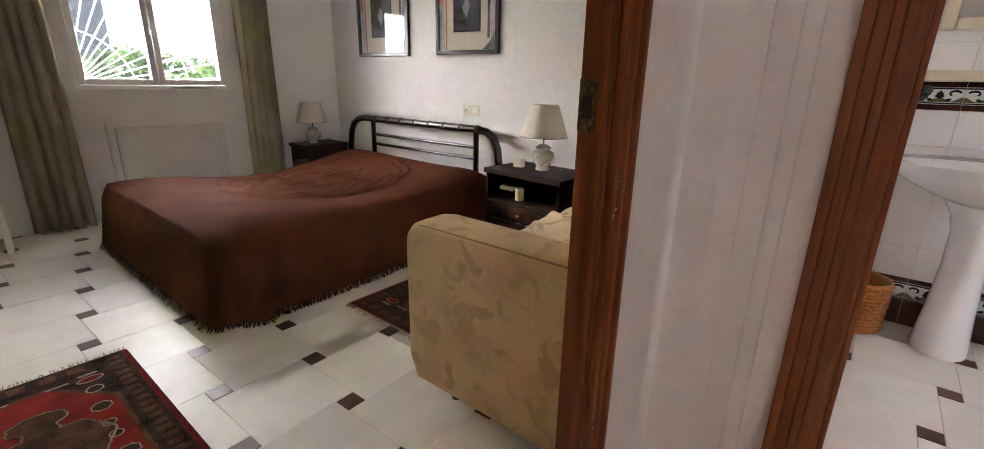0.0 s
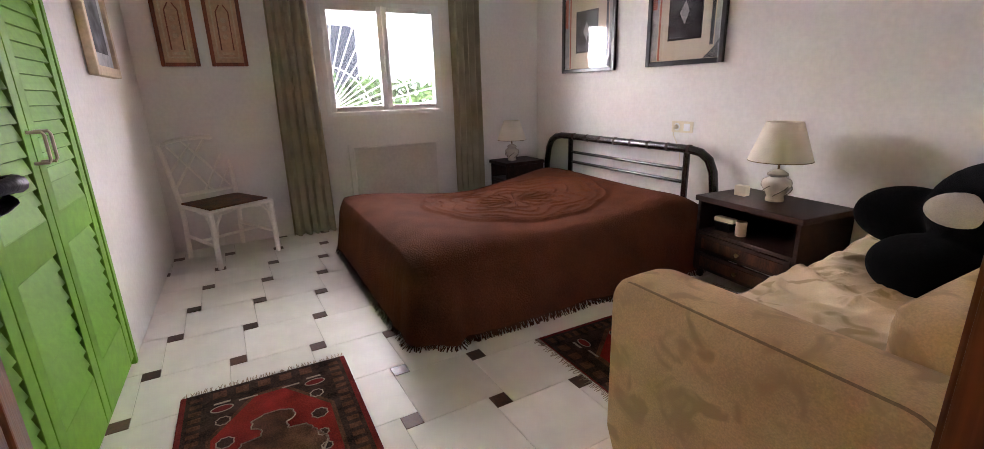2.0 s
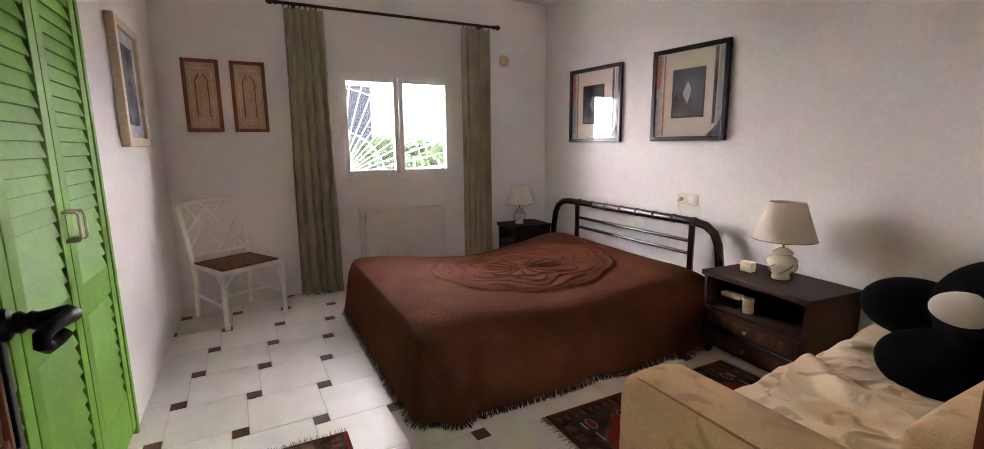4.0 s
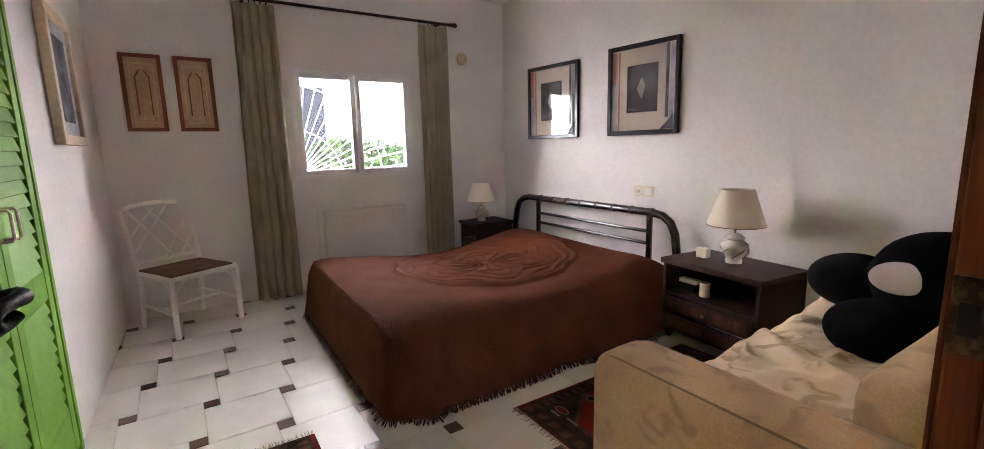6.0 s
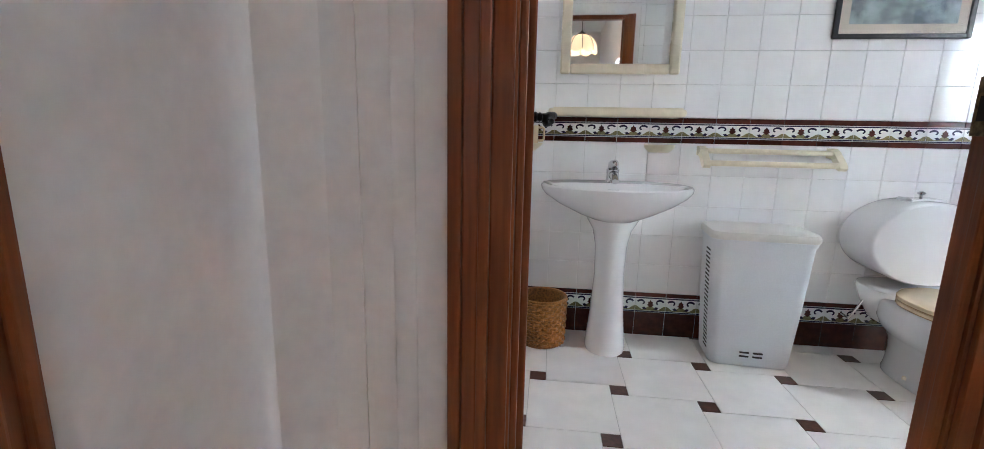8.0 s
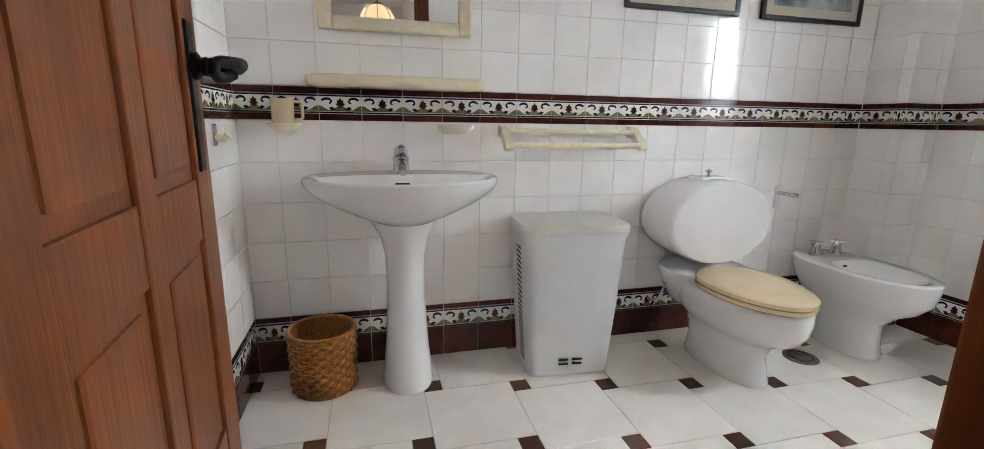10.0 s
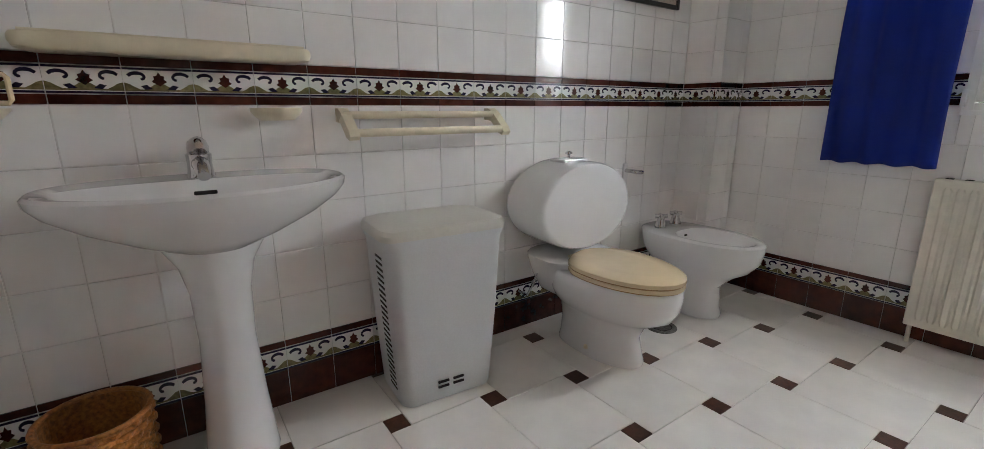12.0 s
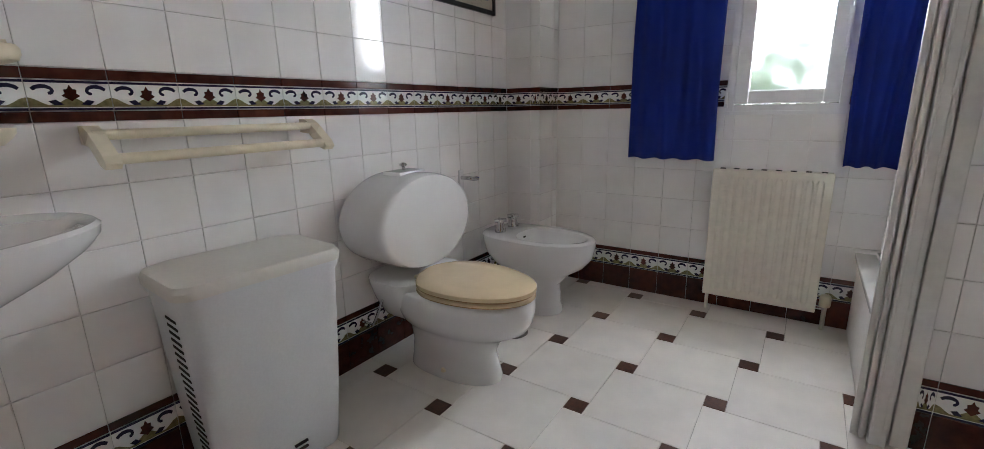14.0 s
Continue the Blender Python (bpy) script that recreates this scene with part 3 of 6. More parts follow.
# ---- bedroom: bed ----
def rounded_rect(x0, x1, y0, y1, r, n):
    """n points evenly spread round a rectangle with round corners, anticlockwise from the +x side's start."""
    segs = [((x1, y0 + r), (x1, y1 - r)), ((x1 - r, y1), (x0 + r, y1)), ((x0, y1 - r), (x0, y0 + r)), ((x0 + r, y0), (x1 - r, y0))]
    cents = [(x1 - r, y1 - r, 0), (x0 + r, y1 - r, 90), (x0 + r, y0 + r, 180), (x1 - r, y0 + r, 270)]
    path = []
    for (a, b), (cx, cy, s) in zip(segs, cents):
        for i in range(40):
            f = i / 40
            path.append((a[0] + (b[0] - a[0]) * f, a[1] + (b[1] - a[1]) * f))
        for i in range(10):
            g = radians(s + 9 * i)
            path.append((cx + r * math.cos(g), cy + r * math.sin(g)))
    d = [0.0]
    for p, q in zip(path, path[1:] + path[:1]):
        d.append(d[-1] + math.hypot(q[0] - p[0], q[1] - p[1]))
    out, j = [], 0
    for i in range(n):
        s = d[-1] * i / n
        while d[j + 1] < s:
            j += 1
        f = (s - d[j]) / max(d[j + 1] - d[j], 1e-9)
        p, q = path[j], path[(j + 1) % len(path)]
        out.append((p[0] + (q[0] - p[0]) * f, p[1] + (q[1] - p[1]) * f))
    return out


BX0, BX1, BY0, BY1 = -4.10, -2.27, 0.87, 3.02
bed = thing("bed", (-3.2, 1.95, 0), "wide low bed with a dark tubular headboard", "bed")
inv = Vector((-3.2, 1.95, 0))


def bl(*p):
    return tuple(Vector(p) - inv)


bm = B()
bx(bm, BX0 + 0.05 + 3.2, BX1 - 0.05 + 3.2, BY0 + 0.05 - 1.95, BY1 - 1.95, 0.16, 0.33, 0.04)
part("mattress", bm, WPAINT, bed)
bm = B()
bx(bm, BX0 + 0.04 + 3.2, BX1 - 0.04 + 3.2, BY0 + 0.04 - 1.95, BY1 - 1.95, 0.06, 0.155, 0.01)
part("base", bm, DARKWOOD, bed)
for x in (BX0 + 0.12, BX1 - 0.12):
    for y in (BY0 + 0.12, BY1 - 0.12):
        part("leg", lathe([(0.03, 0), (0.03, 0.07)], bl(x, y, 0), n=10), DARKWOOD, bed)
hb = new("headboard")
hb.parent = bed
Y = 3.085
outer = [(-4.40, Y, 0.02), (-4.385, Y, 0.45), (-4.35, Y, 0.62), (-4.30, Y, 0.70), (-4.22, Y, 0.745), (-4.12, Y, 0.76)]
outer += [(-4.12 + (4.12 - 2.58) * k / 8, Y, 0.76) for k in range(1, 9)]
outer += [(-2.48, Y, 0.745), (-2.41, Y, 0.70), (-2.37, Y, 0.62), (-2.345, Y, 0.45), (-2.335, Y, 0.02)]
part("outer_tube", tube([bl(*p) for p in outer], 0.031, n=14), TUBE, hb, smooth=True)
for p in outer[6:14:1]:
    part("binding", tube([bl(p[0] - 0.012, p[1], p[2]), bl(p[0] + 0.012, p[1], p[2])], 0.0335, n=12), DARKWOOD, hb, smooth=True)
for x in (-3.98, -2.60):
    part("post", tube([bl(x, Y, 0.04), bl(x, Y, 0.75)], 0.024, n=12), TUBE, hb, smooth=True)
for z in (0.61, 0.515):
    part("rail", tube([bl(-3.98, Y, z), bl(-2.60, Y, z)], 0.014, n=10), TUBE, hb, smooth=True)


def bed_top(x, y):
    u = (x - BX0) / (BX1 - BX0)
    v = (y - BY0) / (BY1 - BY0)
    far = 1 - u
    z = 0.448 - (0.025 + 0.05 * far) * math.exp(-((v - 0.46) / 0.24) ** 2) + 0.03 * math.exp(-(v / 0.13) ** 2) * (0.6 + 0.4 * far)
    z += 0.010 * noise.noise(Vector((x * 2.2, y * 2.2, 1)))
    z += 0.058 * math.exp(-((v - 0.88) / 0.11) ** 2) * (0.55 + 0.45 * u + 0.3 * math.sin(u * 5.5 + 0.6))
    e = math.hypot((x + 3.22) / 0.66, (y - 1.98) / 0.74)
    if e < 1.06:
        a = math.atan2(y - 1.98, x + 3.22)
        edge = 0.90 + 0.055 * abs(math.sin(a * 5))
        rim = math.exp(-((e - edge) / 0.028) ** 2) + 0.7 * math.exp(-((e - edge + 0.10) / 0.024) ** 2)
        petal = max(0.0, 1 - 3.2 * abs(math.sin(a * 7))) * (1 if 0.06 < e < 0.36 else 0) + math.exp(-((e - 0.36 - 0.05 * abs(math.sin(a * 7))) / 0.022) ** 2)
        scroll = max(0.0, 1 - 2.6 * abs(math.sin(e * 19 + 1.7 * math.sin(a * 6) + 0.8 * noise.noise(Vector((x * 6, y * 6, 4)))))) * (1 if 0.46 < e < 0.78 else 0)
        grain = 0.5 + 0.5 * noise.noise(Vector((x * 30, y * 30, 7)))
        inside = 1 if e < edge else 0
        z += inside * (0.004 + 0.003 * grain) + 0.013 * rim + 0.012 * petal + 0.012 * scroll
    return z


def edge_drop(x):
    """How far the spread has rounded down at the mattress edge; softest on the long open side."""
    return 0.055 + 0.045 * max(0.0, 1 - (BX1 - x) / 0.3)


N = 420
bm = B()
rows = []
for k in range(0, 121):
    f = k / 120
    ring = rounded_rect(BX0 + (1 - f) * 0.93, BX1 - (1 - f) * 0.88, BY0 + (1 - f) * 1.05, BY1 - (1 - f) * 1.05, 0.02 + 0.10 * f, N)
    drop = max(0, (f - 0.74) / 0.26) ** 2
    rows.append([Vector((x, y, bed_top(x, y) - edge_drop(x) * drop)) for x, y in ring])
hem = rounded_rect(BX0, BX1, BY0, BY1, 0.12, N)
for k in range(1, 26):
    f = k / 25
    row = []
    for i, (x, y) in enumerate(hem):
        cx, cy = min(max(x, BX0 + 0.13), BX1 - 0.13), min(max(y, BY0 + 0.13), BY1 - 0.13)
        d = Vector((x - cx, y - cy, 0))
        d.normalize()
        corner = max(0.0, 1 - math.hypot(x - BX1, y - BY0) / 0.34) + max(0.0, 1 - math.hypot(x - BX0, y - BY0) / 0.26)
        s = i / N * 2 * math.pi
        fold = 0.003 * math.sin(s * 31 + 3 * noise.noise(Vector((s * 3, 0, 5)))) + 0.03 * noise.noise(Vector((s * 5, f * 0.8, 2)))
        fold += corner * 0.045 * math.sin(s * 52 + 0.8)
        rib = 0.0022 * math.sin(x * 2 * math.pi / 0.05) if y < BY0 + 0.02 else 0.0
        out = (0.028 * (1 - (1 - min(1, f / 0.3)) ** 2) + 0.10 * f * (0.75 if y < BY1 - 0.1 else 0.0) + corner * 0.055 * f) + fold * f
        if y > BY1 - 0.14:
            out = min(out, 0.02)
        z0 = bed_top(x, y) - edge_drop(x)
        low = 0.035 - 0.018 * corner + 0.012 * noise.noise(Vector((s * 7, 3, 0)))
        row.append(Vector((x, y, 0)) + Vector((d.x * out, d.y * (min(out, 0.028 * (1 - (1 - min(1, f / 0.3)) ** 2) + 0.055 * f) + 0.7 * corner * fold * f + rib), 0)) + Vector((0, 0, z0 + (low - z0) * f - 0.012 * f * (1 - f))))
    rows.append(row)
vr = [[bm.verts.new(p) for p in row] for row in rows]
bm.faces.new(vr[0])
for a, b in zip(vr, vr[1:]):
    for i in range(N):
        bm.faces.new((a[i], a[(i + 1) % N], b[(i + 1) % N], b[i]))
lowest = [v.co.copy() for v in vr[-1]]
spread = part("bedspread", bm, SPREAD, smooth=True)
spread_t = tagged(spread, "dark brown fringed bedspread with a raised oval medallion", "bedspread")
rnd = random.Random(3)
verts, faces = [], []
for i in range(0, N):
    p, q = lowest[i], lowest[(i + 1) % N]
    if p.y > BY1 - 0.2:
        continue
    for j in range(4):
        c = p.lerp(q, j / 4)
        d = Vector((q.x - p.x, q.y - p.y, 0)).normalized()
        o = Vector((d.y, -d.x, 0))
        w = 0.0035
        tip = Vector((c.x, c.y, 0.005)) + o * rnd.uniform(0.0, 0.035) + d * rnd.uniform(-0.014, 0.014)
        k = len(verts)
        verts += [c - d * w, c + d * w, tip + d * w, tip - d * w]
        faces.append((k, k + 1, k + 2, k + 3))
me = bpy.data.meshes.new("fringe")
me.from_pydata(verts, [], faces)
me.materials.append(FRINGE)
fr = new("fringe", me)
fr.parent = spread
fr["kind"] = "stuff"


# ---- bedside tables and lamps ----
def bedside(name, place, w, d, h, label, rz=0.0):
    """x across, front at y 0, back at y d."""
    t = thing(name, place, label, "bedside table", "bedside tables", rz)
    part("top", box(-0.015, w + 0.015, -0.015, d, h - 0.035, h, 0.006), DARKWOOD, t)
    for a, b in ((0, 0.022), (w - 0.022, w)):
        part("side", box(a, b, 0, d, 0.05, h - 0.036, 0.003), DARKWOOD, t)
    part("back", box(0.022, w - 0.022, d - 0.015, d - 0.004, 0.06, h - 0.036), DARKWOOD, t)
    part("shelf", box(0.022, w - 0.022, 0.005, d - 0.015, 0.30, 0.32, 0.002), DARKWOOD, t)
    for z0, z1 in ((0.065, 0.175), (0.185, 0.295)):
        dr = part("drawer", box(0.026, w - 0.026, -0.006, 0.014, z0, z1, 0.004), DARKWOOD, t)
        zc = (z0 + z1) / 2
        part("panel", box(0.06, w - 0.06, -0.010, -0.005, z0 + 0.022, z1 - 0.022, 0.002), DRAWERW, dr)
        part("knob", tube([(w / 2, -0.010, zc), (w / 2, -0.020, zc), (w / 2, -0.028, zc), (w / 2, -0.034, zc)], [0.006, 0.007, 0.014, 0.005], n=12), BRASSY, dr)
    for a in (0.02, w - 0.05):
        for b in (0.015, d - 0.05):
            part("foot", box(a, a + 0.03, b, b + 0.03, 0, 0.05, 0.003), DARKWOOD, t)
    return t


bedside("bedside_table", (-2.185, 2.725, 0), 0.665, 0.435, 0.54, "dark wooden bedside table with an open shelf and two drawers", -5)
bedside("bedside_table", (-4.69, 2.565, 0), 0.345, 0.45, 0.50, "dark wooden bedside table beside the window curtain")


def table_lamp(name, place, s, label):
    t = thing(name, place, label, "table lamp", "bedside lamps")
    base = part("base", lathe([(r * s, z * s) for r, z in ((0.048, 0), (0.05, 0.008), (0.05, 0.014), (0.045, 0.03), (0.058, 0.055), (0.076, 0.085), (0.08, 0.105), (0.074, 0.125),
                (0.05, 0.138), (0.042, 0.145), (0.055, 0.152), (0.054, 0.162), (0.03, 0.18), (0.012, 0.186))], n=8 * 3), LAMPC, t, "glazed ceramic body with grey swirls", smooth=True)
    for k in range(5):
        a0 = k * 1.257
        pts = []
        for j in range(9):
            f = j / 8
            rr = (0.05 + 0.032 * math.sin(math.pi * min(1, f * 1.05)) + 0.001) * s
            pts.append((rr * math.cos(a0 + f * 1.6), rr * math.sin(a0 + f * 1.6), (0.035 + 0.095 * f) * s))
        part("swirl", tube(pts, 0.0028 * s, n=6), GILT, base)
    part("stem", lathe([(0.006 * s, 0.185 * s), (0.006 * s, 0.25 * s)], n=8), BRASSY, t)
    bm = B()
    n = 48
    prof = ((0.165, 0.235), (0.1655, 0.24), (0.094, 0.452), (0.092, 0.455), (0.090, 0.452), (0.161, 0.24), (0.161, 0.235))
    loft([[(r * s * math.cos(6.28318 * i / n), r * s * math.sin(6.28318 * i / n), z * s) for i in range(n)] for r, z in prof], bm, True, False)
    part("shade", bm, SHADE, t, "cream pleated cloth shade", smooth=True)
    part("ring", tube(arc((0, 0, 0.237 * s), 0.165 * s, 0, 352, 44), 0.0028 * s, n=6, closed=True), BRASSY, t)
    return t


table_lamp("table_lamp", (-1.835, 2.935, 0.54), 1.0, "cream ceramic table lamp with a conical cloth shade, unlit")
table_lamp("table_lamp", (-4.51, 2.725, 0.50), 0.90, "small cream ceramic table lamp with a white shade, unlit")
tagged(part("alarm_clock", box(-2.06, -1.985, 2.88, 2.93, 0.541, 0.605, 0.008), CREAM_P), "small cream wooden alarm clock on the bedside table", "clock")
tagged(part("candle", lathe([(0.03, 0), (0.031, 0.004), (0.031, 0.088), (0.028, 0.09), (0.024, 0.086), (0.004, 0.083)], (-1.93, 2.80, 0.321), n=20), CREAM_P, smooth=True), "cream pillar candle on the open shelf", "candle")
fg = thing("ornament", (-2.05, 2.82, 0.321), "small pale ornament box on the open shelf", "ornament")
part("stand", box(-0.05, 0.05, -0.03, 0.03, 0, 0.055, 0.004), BLACKF, fg)
part("body", box(-0.065, 0.065, -0.025, 0.03, 0.056, 0.085, 0.006), CREAM_P, fg)


# ---- chair ----
ch = thing("dining_chair", (-4.365, 0.045, 0), "white painted cane chair with a brown woven seat", "chair", rz=-60.5)
# x to the sitter's left, -y to the front
hw, hd = 0.235, 0.225
fl = [(-hw, hd), (hw, hd)]
for sx in (-1, 1):
    part("leg", tube([(sx * hw, hd, 0), (sx * hw, hd, 0.43)], 0.019, n=12), CANE, ch, smooth=True)
    part("leg", tube([(sx * (hw - 0.02), -hd - 0.03, 0), (sx * (hw - 0.02), -hd, 0.30), (sx * (hw - 0.015), -hd, 0.43), (sx * (hw - 0.005), -hd - 0.03, 0.60),
                      (sx * (hw + 0.005), -hd - 0.075, 0.80), (sx * (hw + 0.008), -hd - 0.095, 0.885)], 0.018, n=12), CANE, ch, smooth=True)
    part("brace", tube([(sx * hw, hd - 0.015, 0.24), (sx * hw, hd - 0.03, 0.34), (sx * hw, hd - 0.075, 0.40), (sx * hw, hd - 0.16, 0.415)], 0.010, n=8), CANE, ch, smooth=True)
    part("brace", tube([(sx * (hw - 0.015), hd, 0.22), (sx * (hw - 0.03), hd, 0.33), (sx * (hw - 0.075), hd, 0.40), (sx * (hw - 0.16), hd, 0.415)], 0.010, n=8), CANE, ch, smooth=True)
    part("stretcher", tube([(sx * hw, hd, 0.17), (sx * (hw - 0.02), -hd - 0.01, 0.19)], 0.012, n=8), CANE, ch, smooth=True)
part("stretcher", tube([(-hw, 0.0, 0.18), (hw, 0.0, 0.18)], 0.012, n=8), CANE, ch, smooth=True)
for a, b in (((-hw, hd), (hw, hd)), ((-hw, -hd), (hw, -hd)), ((-hw, hd), (-hw + 0.02, -hd)), ((hw, hd), (hw - 0.02, -hd))):
    part("seat_rail", tube([(*a, 0.425), (*b, 0.425)], 0.017, n=10), CANE, ch, smooth=True)
bm = B()
bx(bm, -hw + 0.012, hw - 0.012, -hd + 0.01, hd - 0.008, 0.425, 0.452, 0.010)
bmesh.ops.subdivide_edges(bm, edges=bm.edges, cuts=3, use_grid_fill=True)
rough_up(bm, 0.006, 14, 2)
part("seat", bm, SEATW, ch, "brown woven seat, worn at the edges")


def back_pt(u, v):
    """u across -1..1, v up 0..1 on the backrest."""
    z = 0.50 + 0.385 * v
    return (u * (hw - 0.008), -hd - 0.018 - 0.078 * v, z)


part("top_rail", tube([back_pt(-1, 1.0), back_pt(-0.8, 1.05), back_pt(-0.3, 1.09), back_pt(0.3, 1.09), back_pt(0.8, 1.05), back_pt(1, 1.0)], 0.017, n=10), CANE, ch, smooth=True)
part("bottom_rail", tube([back_pt(-1, 0.0), back_pt(1, 0.0)], 0.015, n=10), CANE, ch, smooth=True)
for a, b in (((-0.9, 0.02), (0.35, 1.05)), ((-0.2, 0.02), (0.85, 0.98)), ((-1, 0.85), (0.05, 0.02 + 0.0)), ((-0.35, 1.03), (1.0, 0.12)), ((0.1, 0.98), (1.0, 0.45)), ((-1.0, 0.42), (-0.45, 0.02))):
    part("lattice_bar", tube([back_pt(*a), back_pt((a[0] + b[0]) / 2, (a[1] + b[1]) / 2), back_pt(*b)], 0.0095, n=8), CANE, ch, smooth=True)


# ---- curtains ----
def curtain(name, place, rz, w_top, w_low, z0, z1, folds, depth, mat, label, shift=0.0, seed=0):
    t = thing(name, place, label, "curtain", rz=rz)
    bm = B()
    nx, nz = folds * 10, 34
    front = []
    for j in range(nz + 1):
        f = j / nz
        w = w_low + (w_top - w_low) * f
        row = []
        for i in range(nx + 1):
            u = i / nx
            ph = u * folds * 2 * math.pi + 0.9 * noise.noise(Vector((u * 3, f * 0.9, seed)))
            dep = depth * (0.65 + 0.45 * noise.noise(Vector((u * folds * 0.7, f * 1.3, seed + 3)))) * (1.0 if f < 0.9 else 1 - 0.45 * (f - 0.9) / 0.1)
            x = (u - 0.5) * w + shift * (1 - f) + 0.01 * noise.noise(Vector((u * 4, f * 2, seed + 8)))
            row.append((x, dep * math.sin(ph) + 0.012 * noise.noise(Vector((u * 9, f * 3, seed + 6))), z0 + (z1 - z0) * f + (0.003 * math.sin(ph) if j == 0 else 0)))
        front.append(row)
    rings = []
    vf = [[bm.verts.new(p) for p in row] for row in front]
    for a, b in zip(vf, vf[1:]):
        for i in range(nx):
            bm.faces.new((a[i], a[i + 1], b[i + 1], b[i]))
    ob = part("cloth", bm, mat, t, smooth=True)
    sol = ob.modifiers.new("thickness", "SOLIDIFY")
    sol.thickness = 0.003
    return t


curtain("curtain", (-4.615, 0.70, 0), 90, 0.31, 0.36, 0.012, 2.455, 5, 0.052, CURTAIN, "long olive green curtain drawn aside by the window", 0.0, 1)
curtain("curtain", (-4.615, 2.285, 0), 90, 0.31, 0.31, 0.012, 2.455, 5, 0.052, CURTAIN, "long olive green curtain drawn aside by the bedside table", 0.0, 5)
rod = thing("curtain_rod", (-4.615, 1.49, 2.49), "dark wooden curtain rod with turned ends", "curtain rod")
part("pole", tube([(0, -1.0, 0), (0, 0.99, 0)], 0.013, n=12), DARKWOOD, rod, smooth=True)
for s in (-1, 1):
    part("finial", tube([(0, s * (0.98 + k * 0.018), 0) for k in range(6)], [0.016, 0.022, 0.014, 0.026, 0.022, 0.006], n=12), DARKWOOD, rod, smooth=True)
    part("bracket", box(-0.095, 0.0, s * 0.86 - 0.012, s * 0.86 + 0.012, -0.02, 0.012, 0.003), DARKWOOD, rod)
for k in range(14):
    y = (-0.94 + 0.042 * k) if k < 7 else (0.66 + 0.045 * (k - 7))
    part("ring", tube(arc((0, y, -0.010), 0.022, 0, 330, 11, "y"), 0.0035, n=6, closed=True), DARKWOOD, rod)


# ---- radiators ----
def radiator(name, place, rz, w, h, flutes, label, mat):
    """x along the wall, room side at -y, foot at z 0."""
    t = thing(name, place, label, "radiator", rz=rz)
    part("panel", box(0, w, -0.012, 0.004, 0, h, 0.005), mat, t)
    part("back_panel", box(0.01, w - 0.01, 0.05, 0.064, 0.01, h - 0.01, 0.004), mat, t)
    if flutes:
        step = (w - 0.06) / flutes
        for k in range(flutes):
            x = 0.03 + (k + 0.5) * step
            bm = B()
            loft([[(x + sx * (step * 0.40) * q, -0.012 - 0.014 * (1 - abs(sx)) - 0.0005, z) for sx in (-1, -0.55, 0.55, 1)] for z, q in ((0.035, 0.6), (0.05, 1), (h - 0.05, 1), (h - 0.035, 0.6))], bm, False, False)
            part("flute", bm, mat, t)
    part("grille", box(0.004, w - 0.004, 0.006, 0.05, h - 0.012, h - 0.002, 0.002), mat, t)
    for k in range(8 if flutes else 0):
        x = 0.04 + k * (w - 0.08) / 7
        part("slot", box(x - 0.012, x + 0.012, 0.012, 0.044, h - 0.0018, h + 0.0008), SLOT, t)
    part("bracket", box(w * 0.2, w * 0.2 + 0.03, 0.064, 0.09, 0.1, h - 0.1), mat, t)
    part("bracket", box(w * 0.8 - 0.03, w * 0.8, 0.064, 0.09, 0.1, h - 0.1), mat, t)
    return t


radiator("radiator", (-4.62, 1.12, 0.12), 90, 0.80, 0.62, 0, "plain white panel radiator under the window", WPAINT)
tagged(part("radiator_pipe", tube([(-4.655, 1.075, 0.0), (-4.655, 1.075, 0.77)], 0.009, n=8), WPAINT), "thin white pipe beside the radiator", "pipe")
rb = radiator("radiator", (2.975, 1.955, 0.09), -90, 0.50, 0.665, 11, "cream fluted panel radiator under the bathroom window", RADI)
for x, nm in ((0.02, "pipe"), (0.535, "pipe")):
    part(nm, tube([(x, 0.02, -0.09), (x, 0.02, 0.03)], 0.009, n=8), RADI, rb)
part("valve", lathe([(0.022, 0), (0.024, 0.01), (0.024, 0.045), (0.02, 0.055), (0.012, 0.058)], (0.535, 0.02, 0.03), n=14), CREAM_P, rb, "cream radiator valve", smooth=True)
part("stub", tube([(0.535, 0.02, 0.02), (0.49, 0.02, 0.02)], 0.010, n=8), CHROME, rb)


